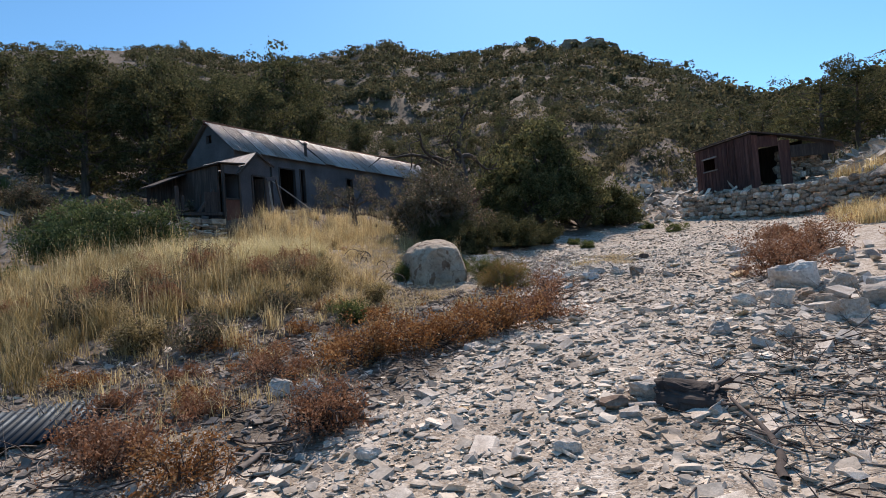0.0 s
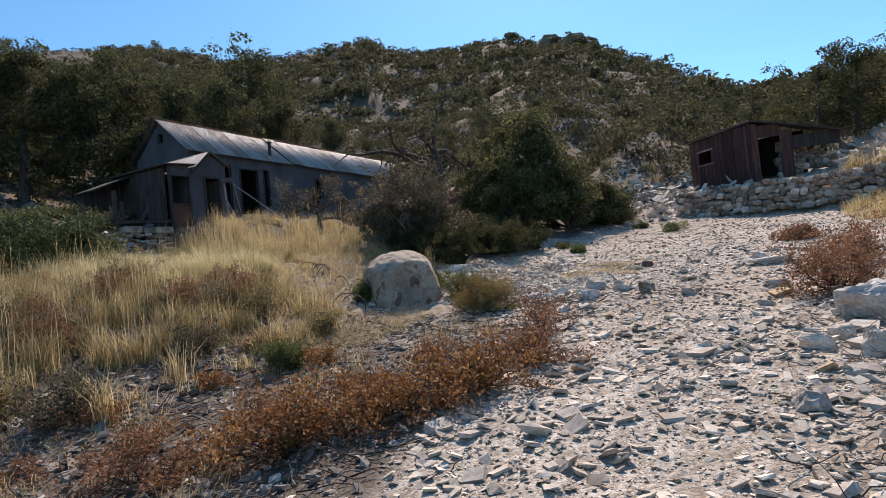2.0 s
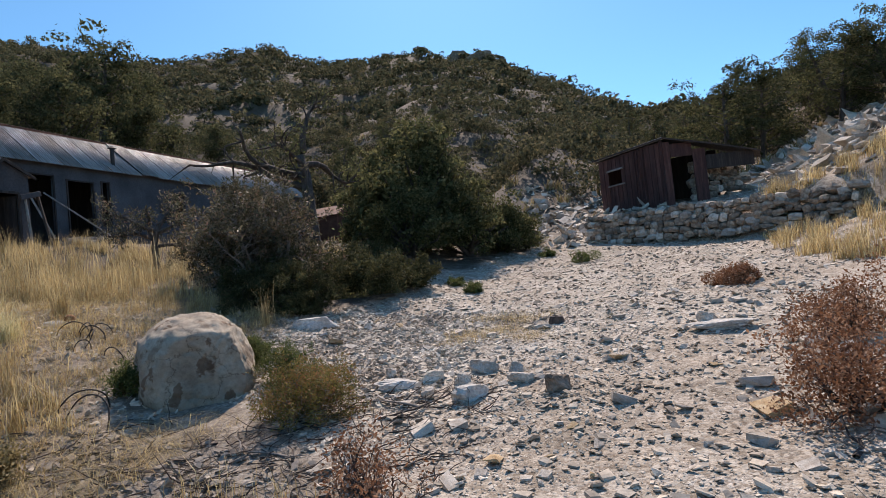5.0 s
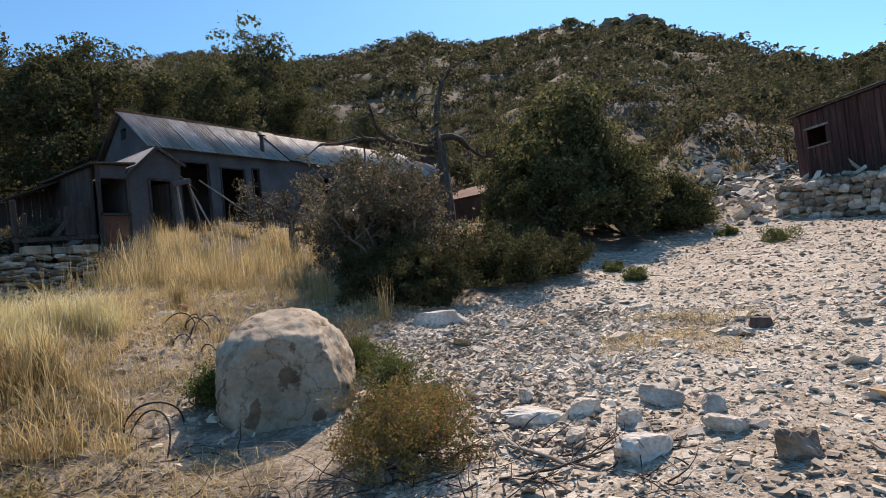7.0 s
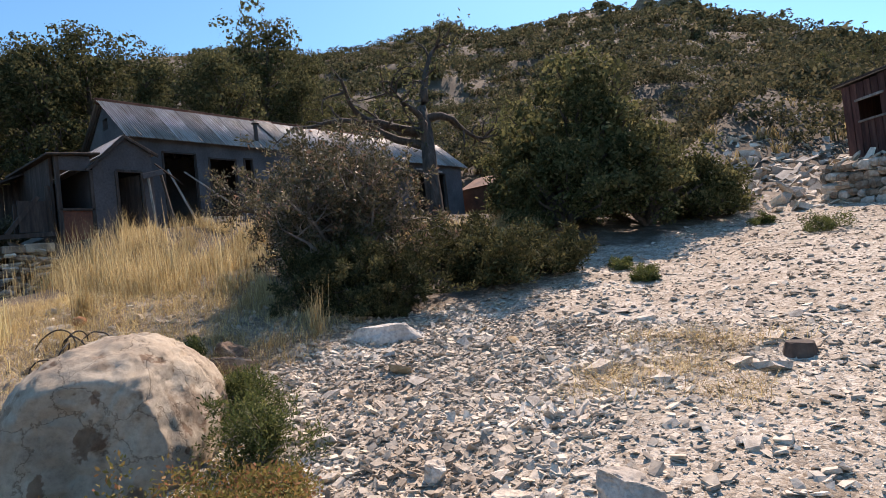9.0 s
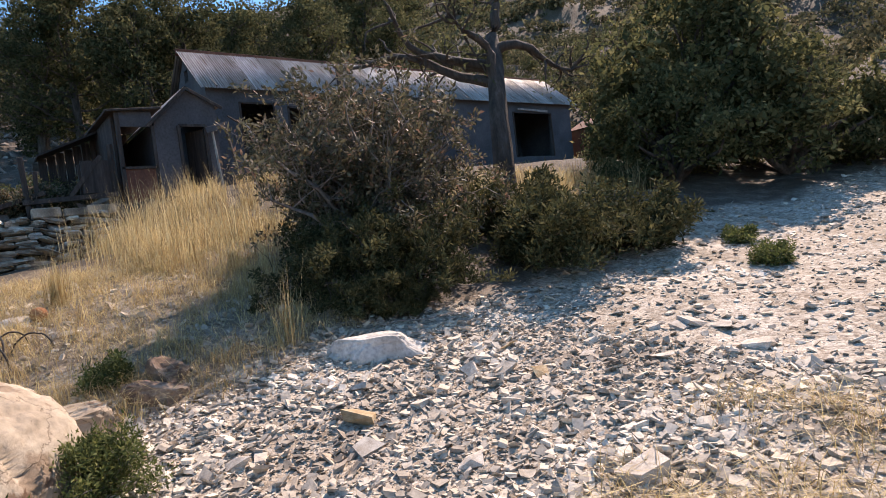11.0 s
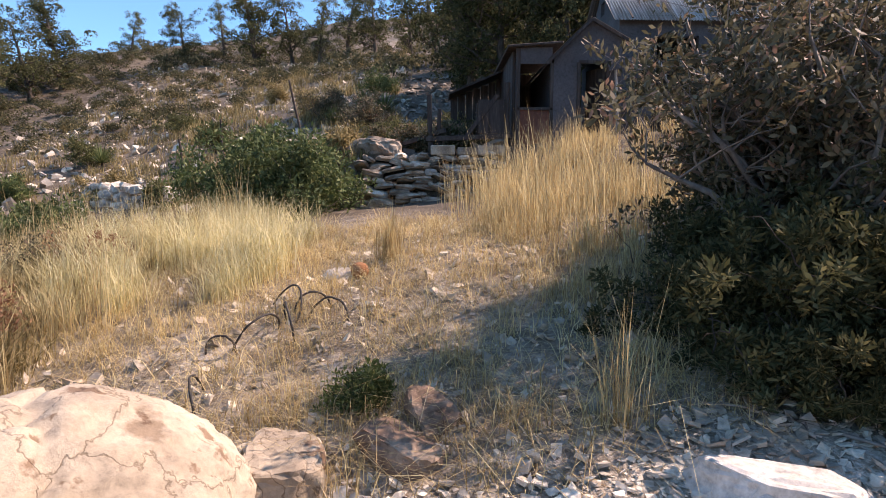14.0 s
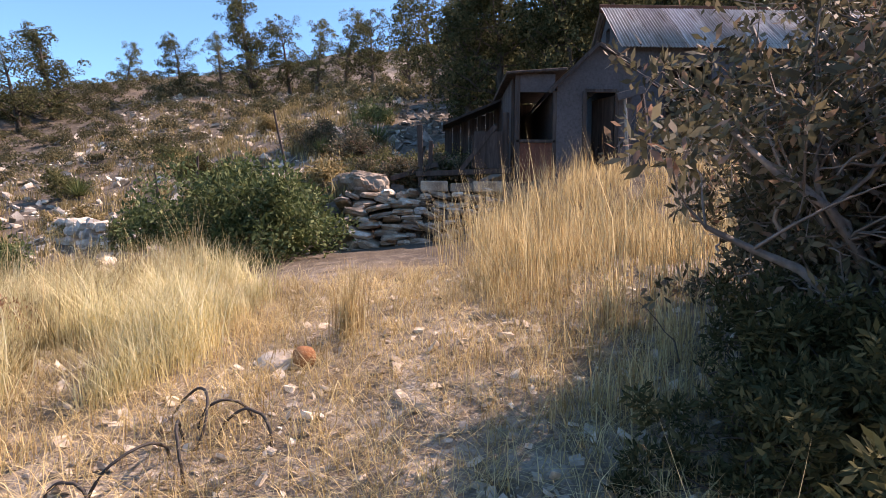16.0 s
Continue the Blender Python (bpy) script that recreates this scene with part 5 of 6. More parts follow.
# bearing left of +y and distance from the middle of the walk, height, which prototype
PINES = ((53, 32, 11.5, 0), (50, 37, 11, 1), (57, 38, 11, 0), (61, 33, 9.5, 1), (63.5, 37, 10, 0), (66, 32, 9, 1), (70, 34, 9.5, 0), (73, 30, 8.5, 1), (76, 34, 8.5, 0), (79, 31, 7.5, 1), (82, 35, 7, 0), (46, 42, 8, 1), (42, 46, 8, 0),
         (85, 40, 6.5, 2), (88, 46, 6, 3), (91, 44, 5.5, 2), (94, 50, 6.5, 3), (96, 44, 5.5, 3), (99, 50, 6, 2), (102, 48, 8, 1), (105, 52, 5, 3), (108, 50, 4.5, 2), (112.5, 54, 4.2, 3), (117, 46, 6.3, 1), (119, 44, 5.5, 2), (121.5, 42, 5.2, 3), (123.5, 40, 4.6, 2), (127, 44, 5, 3),
         (38, 44, 6, 2), (34, 52, 6, 3), (30, 48, 5, 2), (25, 52, 5, 3), (20, 50, 5, 2), (-2.5, 40, 5, 2), (-5.5, 36, 5, 2), (-8, 38, 5.5, 2), (-9.8, 32, 6.5, 3), (-12, 34, 6.5, 2), (-14.5, 30, 6, 2), (-17, 32, 6.5, 0), (-20, 30, 6, 2), (-24, 34, 7, 1), (-30, 36, 7, 0), (75, 42, 9, 1), (68, 44, 10, 0), (59, 46, 10, 1), (55, 44, 10.5, 0), (0, 46, 4.5, 2), (3, 52, 4.5, 3))
HEIGHTS = (9.0, 8.0, 5.0, 5.5)
for k, (az, dist, h, which) in enumerate(PINES):
    x, y = -4.0 - math.sin(radians(az)) * dist, 9.0 + math.cos(radians(az)) * dist
    s = h * (0.5 if az < 0 else 0.86 if 51 < az < 55 else 0.74 if az < 84 else 0.92) / HEIGHTS[which]
    m = pose(x, y, gz(x, y) - 0.15, 0, 0, rt.uniform(0, 360))
    o = copy_thing(pines[which], m)
    o.scale = (s * rt.uniform(0.9, 1.15), s * rt.uniform(0.9, 1.15), s)
    tagged(o, group="pines on the slopes")
for x, y, h, which in ((-28.5, 15.0, 6.5, 1), (-26.8, 17.2, 7.0, 0), (-27.5, 19.0, 8, 0), (-29.5, 13.8, 6.5, 1), (-25.6, 19.2, 7, 1), (-25.6, 23.5, 7.5, 0), (-26.5, 27.5, 7, 1)):
    s = h / HEIGHTS[which]
    o = copy_thing(pines[which], pose(x, y, gz(x, y) - 0.15, 0, 0, rt.uniform(0, 360)))
    o.scale = (s, s * rt.uniform(0.9, 1.1), s)
    tagged(o, group="pines on the slopes")
for x, y, h, which in ((0.9, 33.2, 4.6, 2), (2.3, 34.0, 4.0, 2), (5.0, 32.8, 3.4, 2), (6.5, 32.0, 3.6, 2), (8.3, 31.4, 3.6, 2), (10.5, 31.0, 4.0, 0), (5.2, 35.5, 4.3, 3), (-0.6, 35.6, 3.0, 3)):
    s = h / HEIGHTS[which]
    o = copy_thing(pines[which], pose(x, y, gz(x, y) - 0.15, 0, 0, rt.uniform(0, 360)))
    o.scale = (s * 1.15, s * 1.2, s)
    tagged(o, "bushy dark pine standing above the pale outcrop", group="pines above the outcrop")
for o in pines:
    for c in list(o.children):
        bpy.data.objects.remove(c)
    bpy.data.objects.remove(o)

# far scrub on the hills
rs = np.random.default_rng(29)
n = 11000
az = rs.uniform(-40, 132, n)
far = np.interp(az, RIDGE[:, 0], RIDGE[:, 2])
dist = np.maximum(30 + (far * 1.02 - 30) * rs.random(n) ** 0.75, 24)
sx, sy = -3 - np.sin(np.radians(az)) * dist, 7 + np.cos(np.radians(az)) * dist
ok = ~(((sx > -25) & (sx < -14) & (sy > 12) & (sy < 40)) | ((sx > -7) & (sx < 3) & (sy < 29)) | ((az > 60) & (rs.random(n) < 0.74)) | ((sx > -9) & (sx < 8) & (sy < 31)) | ((az < 24) & (rs.random(n) < 0.28)) | ((az < 46) & (rs.random(n) < 0.2)))
az, dist, sx, sy = az[ok], dist[ok], sx[ok], sy[ok]
size = (0.5 + 1.25 * rs.random(len(sx)) ** 1.6) * np.where(dist > 90, 1.25, 1.0) * np.where(az > 82, 0.5, 1.0)
size[(az < 0) & (dist < 60)] *= 0.7
base = np.stack([sx, sy, land(sx, sy) + size * 0.3], 1)
sets = []
for lump in range(3):
    off = rs.normal(0, 1, base.shape) * size[:, None] * np.array([0.55, 0.55, 0.22])
    near = dist < 75
    sets.append(domes(rs, (base + off)[near], (size * rs.uniform(0.5, 0.95, len(size)))[near], 110, 0.23, 0.55, -0.3))
    sets.append(domes(rs, (base + off)[~near], (size * rs.uniform(0.5, 0.95, len(size)))[~near], 34, 0.44, 0.45, -0.3))
hv, ht = merge(*sets)
tagged(soup("hill_scrub", hv, ht, M_SCRUB), "dark green scrub and junipers covering dry hills", "scrub", kind="stuff")

# ---- dry grass ----
rg = np.random.default_rng(41)


def tufts(name, area, count, per, height, material, label, lean=0.45, foot=0.07, width=0.0028, keep=None):
    """Grass in tufts over a rectangle of the plan (x0, x1, y0, y1)."""
    cx, cy = rg.uniform(area[0], area[1], count), rg.uniform(area[2], area[3], count)
    if keep is not None:
        ok = keep(cx, cy)
        cx, cy = cx[ok], cy[ok]
    s = rg.uniform(0.35, 1.3, len(cx))
    x = np.repeat(cx, per) + rg.normal(0, foot, len(cx) * per)
    y = np.repeat(cy, per) + rg.normal(0, foot, len(cx) * per)
    roots = np.stack([x, y, land(x, y) - 0.01], 1)
    v, t = blades(rg, roots, np.repeat(s, per) * height, lean, width)
    return tagged(soup(name, v, t, material), label, "grass", kind="stuff")


def off_track(x, y):
    return (road_zone(x, y) < 0.35) & (np.hypot((x + 6.7) / 1.0, (y - 10.7) / 1.0) > 1.15)


tufts("bank_grass", (-15.5, -7.4, 3.2, 9.6), 240, 95, 0.52, M_STRAW_GREEN, "tall half-dry grass on a bank", 0.65, 0.085, 0.0045, off_track)
tufts("bank_grass", (-13.5, -6.4, 4.6, 9.8), 110, 80, 0.46, M_STRAW, "tall dry golden grass on a bank", 0.65, 0.075, 0.004, off_track)
tufts("seed_grass", (-15.0, -8.0, 4.0, 9.8), 160, 14, 1.0, M_STRAW, "tall thin seed stalks above the bank grass", 0.3, 0.08, 0.003, off_track)
tufts("pale_grass", (-12.6, -9.3, 8.3, 10.9), 48, 210, 0.58, M_PALE, "dense pale yellow bunch grass", 0.7, 0.10, 0.003, lambda x, y: (x + y * 0.35 < -6.1))
tufts("pale_grass", (-15.0, -11.0, 6.0, 10.3), 70, 120, 0.55, M_PALE, "dense pale yellow bunch grass", 0.65, 0.10, 0.0035)
tufts("tall_grass", (-13.8, -10.6, 13.0, 15.4), 60, 70, 0.5, M_STRAW, "golden dry grass before the porch", 0.5, 0.10, 0.0032, lambda x, y: x + y * 0.8 < -0.3)
tufts("seed_grass", (-14.6, -10.8, 13.1, 15.2), 90, 16, 1.05, M_STRAW, "tall thin golden stalks before the porch", 0.28, 0.09, 0.003)
tufts("tall_grass", (-17.0, -13.2, 13.3, 15.2), 90, 60, 0.55, M_STRAW, "golden dry grass below the porch", 0.5, 0.1, 0.0035)
tufts("seed_grass", (-16.8, -13.2, 12.6, 14.8), 70, 12, 0.95, M_STRAW, "tall thin golden stalks below the porch", 0.3, 0.09, 0.003)
tufts("tall_grass", (-10.9, -9.0, 13.3, 14.6), 16, 60, 0.45, M_STRAW, "tall dry grass at the shrub's edge", 0.45, 0.09, 0.003)
tufts("tall_grass", (-7.8, -7.6, 13.2, 13.4), 2, 40, 0.6, M_STRAW, "thin tall dry grass tuft", 0.4, 0.04, 0.002)
tufts("tall_grass", (-10.75, -10.55, 11.9, 12.05), 2, 110, 0.5, M_STRAW, "upright straw-coloured grass tuft", 0.35, 0.06, 0.0025)
tufts("tall_grass", (-16.5, -9.0, 17.0, 26.0), 220, 70, 0.5, M_STRAW, "golden dry grass beside the house", 0.45, 0.1, 0.005)
tufts("tall_grass", (-17.0, -12.0, 15.0, 18.6), 130, 70, 0.42, M_STRAW, "golden dry grass on the bank below the house", 0.5, 0.1, 0.004)
tufts("short_grass", (-13.0, -7.0, 9.8, 14.2), 520, 26, 0.2, M_STRAW, "short sparse dry grass", 0.9, 0.07, 0.0025, off_track)
tufts("straw_litter", (-13.5, -5.6, 7.4, 14.2), 3900, 9, 0.22, M_STRAW, "flattened straw lying on the ground", 3.2, 0.09, 0.002, off_track)
tufts("straw_litter", (-4.7, -3.4, 13.0, 14.6), 34, 46, 0.2, M_STRAW, "flattened clump of dry grass on gravel", 2.2, 0.1, 0.002)
tufts("short_grass", (-9.0, -4.0, 2.5, 9.0), 170, 24, 0.24, M_STRAW, "short sparse dry grass on dark soil", 0.9, 0.08, 0.003, off_track)
tufts("hill_grass", (-45, -17, -6, 11), 700, 34, 0.5, M_STRAW_GREEN, "dry grass scattered over the slope", 0.6, 0.16, 0.012)
tufts("hill_grass", (0.6, 4.0, 17.0, 24.0), 120, 70, 0.45, M_STRAW, "golden dry grass below pale rocks", 0.5, 0.1, 0.006)
tufts("hill_grass", (-40, 20, 30, 75), 550, 26, 0.6, M_STRAW_GREEN, "dry grass scattered over the hills", 0.6, 0.2, 0.03)

# ---- small things lying about ----
rx = np.random.default_rng(101)
M_SHEET = metal_sheet("blue_grey_sheet", (0.03, 0.045, 0.058), (0.6, 0.5, 0.42))
v, t = corrugated(0.95, 1.3, 0.012)
sh = soup("iron_sheet", v, t, M_SHEET, smooth=True)
sh.matrix_world = pose(-6.75, 2.75, gz(-6.3, 2.7) + 0.09, 3, 4, -38)
tagged(sh, "crumpled blue-grey corrugated iron sheet lying on soil", "sheet")
# rusty hoops of old bedsprings and wire
for k, (x, y, rad_h, tn, tl) in enumerate(((-9.2, 11.35, 0.17, 20, 8), (-9.35, 11.6, 0.15, 70, -12), (-9.5, 11.45, 0.13, 110, 20), (-9.1, 11.15, 0.18, 150, 30), (-9.45, 11.25, 0.2, 40, -25), (-8.4, 11.0, 0.14, 10, 15), (-7.35, 9.75, 0.24, 60, 30), (-7.0, 9.5, 0.26, 10, -20), (-8.9, 10.95, 0.12, 80, 0))):
    a = np.linspace(-0.25, math.pi + 0.35, 18)
    wob = np.cumsum(rx.normal(0, 0.003, (18, 3)), 0)
    pts = np.stack([np.cos(a) * rad_h, np.zeros(18), np.sin(a) * rad_h * 1.15], 1) + wob
    v, t = tubes([(pts, np.full(18, 0.008))], 6)
    o = soup("wire_hoop", v, t, M_IRON, smooth=True)
    o.matrix_world = pose(x, y, gz(x, y), tl, 0, tn)
    tagged(o, "rusty iron hoop sticking out of dry grass", "wire", "rusty hoops")
# charred log, its splinters, and dead sticks beside the track


def dead_branch(x, y, length, radius, turn, material, label, forks=3, name="dead_branch", group="dead branches", rise=0.05):
    p, w = limb(rx, (0, 0, radius), (1, 0, rise), length, radius, 8, 0.16, -0.02, 0.4)
    paths = [(p, w)]
    for k in range(forks):
        j = int(rx.integers(2, 8))
        paths.append(limb(rx, p[j], (0.6, rx.normal(0, 0.8), rx.uniform(0, 0.5)), length * rx.uniform(0.2, 0.5), w[j] * 0.6, 5, 0.25, -0.03))
    v, t = tubes(paths, 7)
    v[:, 2] = np.maximum(v[:, 2], 0.0) * 0.6
    o = soup(name, v, t, material, smooth=True)
    o.matrix_world = pose(x, y, gz(x, y), 0, 0, turn)
    return tagged(o, label, "branch", group)


log = dead_branch(-1.0, 4.42, 0.5, 0.06, -12, M_DARK_TWIG, "charred broken log on pale gravel", 5, "charred_log", "", 0.12)
boulder("charred_log", -0.84, 4.36, gz(-0.84, 4.36) + 0.07, (0.62, 0.26, 0.24), -14, M_DARK_TWIG, "charred split log lying on pale gravel", 71, ((0.1, -0.9, 0.4, 0.5),), 0.3, "log", 4, 9, smooth=False)
boulder("charred_log", -1.28, 4.18, gz(-1.28, 4.18) + 0.03, (0.2, 0.15, 0.12), 30, M_BROWN_ROCK, "brown charred stub lying on pale gravel", 72, (), 0.2, "log", 3, 7, smooth=False)
dead_branch(-0.95, 4.25, 0.45, 0.045, 35, M_DARK_TWIG, "charred broken log on pale gravel", 4, "charred_log", "", 0.15)
dead_branch(-1.2, 4.2, 0.7, 0.03, 48, M_GREYWOOD, "bleached grey stick among gravel", 3)
for k, (x, y, ln, rd, tn) in enumerate(((-0.25, 3.4, 0.9, 0.028, 100), (0.05, 3.9, 0.8, 0.02, 130), (-0.3, 4.3, 1.0, 0.016, 15), (-0.6, 4.0, 0.8, 0.014, 60), (0.2, 4.6, 0.7, 0.02, 170), (-0.4, 5.0, 0.8, 0.012, 200), (-3.9, 3.1, 1.1, 0.018, -20), (-3.3, 2.7, 0.9, 0.03, 80),
        (-3.6, 2.9, 0.8, 0.014, 10), (-2.9, 2.9, 0.6, 0.016, 100), (-4.4, 3.3, 0.9, 0.014, 30), (-3.9, 10.5, 0.8, 0.022, 150), (-4.2, 10.2, 0.9, 0.016, 20), (-4.0, 9.9, 0.7, 0.014, 70), (-4.6, 9.4, 0.9, 0.016, 160), (-5.4, 9.5, 0.8, 0.014, 200), (-1.6, 7.2, 0.6, 0.012, 40),
        (-1.0, 10.6, 0.9, 0.018, 10), (-0.7, 9.6, 0.8, 0.022, 70), (-7.6, 14.2, 0.6, 0.014, 30), (-7.9, 13.6, 0.8, 0.012, 80), (-6.0, 8.8, 0.9, 0.012, 20), (-6.4, 9.3, 0.7, 0.012, 110), (-5.0, 8.2, 0.8, 0.013, 60), (-2.9, 5.0, 0.7, 0.014, 75), (-1.7, 6.0, 0.8, 0.016, 100))):
    dead_branch(x, y, ln, rd, tn, M_TWIG if k % 3 else M_DARK_TWIG, "dead grey stick lying on stones" if k % 3 else "dark dead stick lying on stones", 3 + k % 3)


def twig_litter(area, number, keep, material, label):
    """Short dead twigs strewn over the ground."""
    x, y = rx.uniform(area[0], area[1], number), rx.uniform(area[2], area[3], number)
    ok = keep(x, y)
    paths = []
    for a, b in zip(x[ok], y[ok]):
        ln, az = rx.uniform(0.12, 0.5), rx.uniform(0, 2 * math.pi)
        p, w = limb(rx, (a, b, gz(a, b) + 0.012), (math.cos(az), math.sin(az), rx.uniform(-0.02, 0.3)), ln, rx.uniform(0.003, 0.008), 4, 0.25, -0.06)
        p[:, 2] = np.maximum(p[:, 2], land(p[:, 0], p[:, 1]) + 0.006)
        paths.append((p, w))
    v, t = tubes(paths, 4)
    tagged(soup("twig_litter", v, t, material, smooth=True), label, "twigs", kind="stuff")


dark_soil = lambda x, y: (road_zone(x, y) < 0.6) & (x + 0.25 * y > -6.6 + rx.normal(0, 0.5, len(x)))
twig_litter((-8.5, -2.4, 2.0, 9.8), 1500, dark_soil, M_DARK_TWIG, "dark dead twigs strewn over the soil")
twig_litter((-8.5, -2.4, 2.0, 9.8), 700, dark_soil, M_TWIG, "grey dead twigs strewn over the soil")
twig_litter((-0.9, 1.6, 2.4, 6.0), 700, lambda x, y: x + 0.12 * y > 0.0 + rx.normal(0, 0.3, len(x)), M_DARK_TWIG, "dark dead twigs strewn over the stones")
twig_litter((-0.9, 1.6, 2.4, 9.0), 700, lambda x, y: x + 0.12 * y > 0.2 + rx.normal(0, 0.25, len(x)), M_TWIG, "grey dead twigs strewn over the stones")
twig_litter((-5.4, -3.2, 8.6, 11.0), 260, lambda x, y: x < 99, M_DARK_TWIG, "dark dead twigs round a yellowing bush")
bm = bmesh.new()
bmesh.ops.create_cone(bm, cap_ends=True, segments=12, radius1=0.13, radius2=0.1, depth=0.12, matrix=Matrix.Translation((0, 0, 0.03)))
for vv in bm.verts:
    vv.co.x *= 1 + 0.2 * noise.noise(vv.co * 9)
    vv.co.z += 0.03 * noise.noise(vv.co * 17)
o = part("stump", bm, M_DARK_TWIG)
o.matrix_world = pose(-3.3, 14.2, gz(-3.3, 14.2), 0, 6, 0)
tagged(o, "short dark weathered stump in the gravel", "stump")
for k, (x, y, ln, tn) in enumerate(((-14.6, 26.2, 2.2, -38), (-13.6, 26.0, 0.8, 20), (-13.2, 25.0, 1.3, -50))):
    o = part("plank", box(bmesh.new(), -ln / 2, ln / 2, -0.1, 0.1, 0, 0.04, 0.006), M_GREYWOOD)
    o.matrix_world = pose(x, y, gz(x, y) + 0.45, 0, 3, tn)
    tagged(o, "bleached plank lying in dry grass", "plank", "fallen planks")
# spiky yuccas and fence posts on the slope


def yucca(x, y, size, seed):
    r = np.random.default_rng(seed)
    n = 130
    d = r.normal(0, 1, (n, 3))
    d[:, 2] = np.abs(d[:, 2]) + 0.25
    d /= np.linalg.norm(d, axis=1, keepdims=True)
    s = np.cross(d, [0, 0, 1.0])
    s /= np.linalg.norm(s, axis=1, keepdims=True) + 1e-6
    ln = (size * r.uniform(0.7, 1.1, n))[:, None]
    base = np.array([[0, 0, 0.25 * size]]) + d * 0.05
    V = np.stack([base - s * 0.022, base + s * 0.022, base + d * ln], 1).reshape(-1, 3)
    T = np.arange(n * 3).reshape(-1, 3)
    e = thing("yucca", x, y, gz(x, y), "spiky grey-green yucca on the slope", "plant", group="yuccas")
    soup("rosette", V, T, M_GREEN, e)
    p, w = limb(r, (0, 0, -0.1), (0, 0, 1), size * 0.45, 0.1, 4, 0.05)
    v, t = tubes([(p, w)], 6)
    soup("stem", v, t, M_BARK, e)


for k, (az, dist, s) in enumerate(((93.5, 22, 0.9), (95.5, 22.5, 0.8), (117, 26, 0.9), (98, 21, 0.6), (109, 24, 0.6))):
    yucca(-4 - math.sin(radians(az)) * dist, 12 + math.cos(radians(az)) * dist, s, 200 + k)
for k, (az, dist, h) in enumerate(((100.5, 19, 1.9), (107.0, 18, 1.7), (110.5, 20, 1.2))):
    x, y = -4 - math.sin(radians(az)) * dist, 12 + math.cos(radians(az)) * dist
    p, w = limb(rx, (0, 0, -0.2), (0.03, 0.02, 1), h + 0.2, 0.045, 7, 0.05, 0, 0.6)
    v, t = tubes([(p, w)], 7)
    o = soup("fence_post", v, t, M_DARK_TWIG, smooth=True)
    o.matrix_world = pose(x, y, gz(x, y))
    tagged(o, "crooked dark fence post on the slope", "post", "fence posts")
# rounded bushes over the near hillside
rh = np.random.default_rng(131)
for k, (az, dist, rd, h) in enumerate(((96.5, 14.8, 0.6, 1.1), (104, 19, 0.7, 0.8), (112, 17, 0.8, 0.7), (116, 20, 0.9, 0.8), (121, 18, 0.8, 0.6), (108, 22, 0.8, 0.9), (100, 23, 0.9, 0.9), (123, 23, 1.0, 0.9), (118, 27, 1.1, 1.0), (103, 28, 1.0, 0.9), (94, 26, 1.0, 1.0), (111, 30, 1.1, 1.0))):
    shrub("slope_bush", -4 - math.sin(radians(az)) * dist, 12 + math.cos(radians(az)) * dist, rd, h, (M_STRAW_GREEN, M_GREEN, M_JUNIPER)[k % 3], M_TWIG, ("olive dry bush on the stony slope", "grey-green bush on the stony slope", "dark green bush on the stony slope")[k % 3], 300 + k, 9, 16, 0.085, 0.4, 0.9, 0.95, 0.15, group="slope bushes")
# tall rocks on the skyline
for k, (az, dist, w, h) in enumerate(((13.6, 143, 4, 8), (15.8, 147, 9, 6), (17.8, 149, 7, 5))):
    x, y = -3 - math.sin(radians(az)) * dist, 7 + math.cos(radians(az)) * dist
    boulder("crag", x, y, gz(x, y) - h * 0.05, (w, w * 0.8, h), 30 * k, M_BROWN_ROCK, "dark weathered rock tower on the ridge", 400 + k, (), 0.18, "rock", 4, 8, smooth=False)

# ---- dry-stone walls and loose stones ----
rw = np.random.default_rng(61)


def dry_wall(name, a, b, z0, z1, depth, course, label, material=M_ROCK, length=(0.18, 0.42)):
    """Courses of rough stones laid between two places of the plan; z0 and z1 are (at a, at b)."""
    a, b = Vector((*a, 0)), Vector((*b, 0))
    d = b - a
    turn = math.degrees(math.atan2(d.y, d.x))
    e = thing(name, a.x, a.y, z0[0], label, "wall")
    back = Vector((-d.y, d.x, 0)).normalized()
    rows = max(2, int(round((z1[0] - z0[0] + z1[1] - z0[1]) / 2 / course)))
    for i in range(rows):
        s = -rw.uniform(0, 0.2)
        while s < d.length:
            w = rw.uniform(*length)
            f = min(1, max(0, (s + w / 2) / d.length))
            lo, hi = z0[0] + (z0[1] - z0[0]) * f, z1[0] + (z1[1] - z1[0]) * f
            h = (hi - lo) / rows
            p = a + d.normalized() * (s + w / 2) + back * (rw.normal(0, 0.03) + 0.05 * i)
            o = new("stone", stone_mesh(24 + int(rw.integers(10)), M_ROCK if material is M_WALL and rw.random() < 0.28 else material))
            o.parent = e
            o.matrix_basis = e.matrix_basis.inverted() @ pose(p.x, p.y, lo + h * (i + 0.5) + rw.normal(0, 0.03), rw.normal(0, 11), rw.normal(0, 11), turn + rw.normal(0, 12)) @ Matrix.Diagonal((w * 0.96, depth * rw.uniform(0.85, 1.15), h * rw.uniform(0.75, 1.3), 1))
            s += w * 0.92
    return e


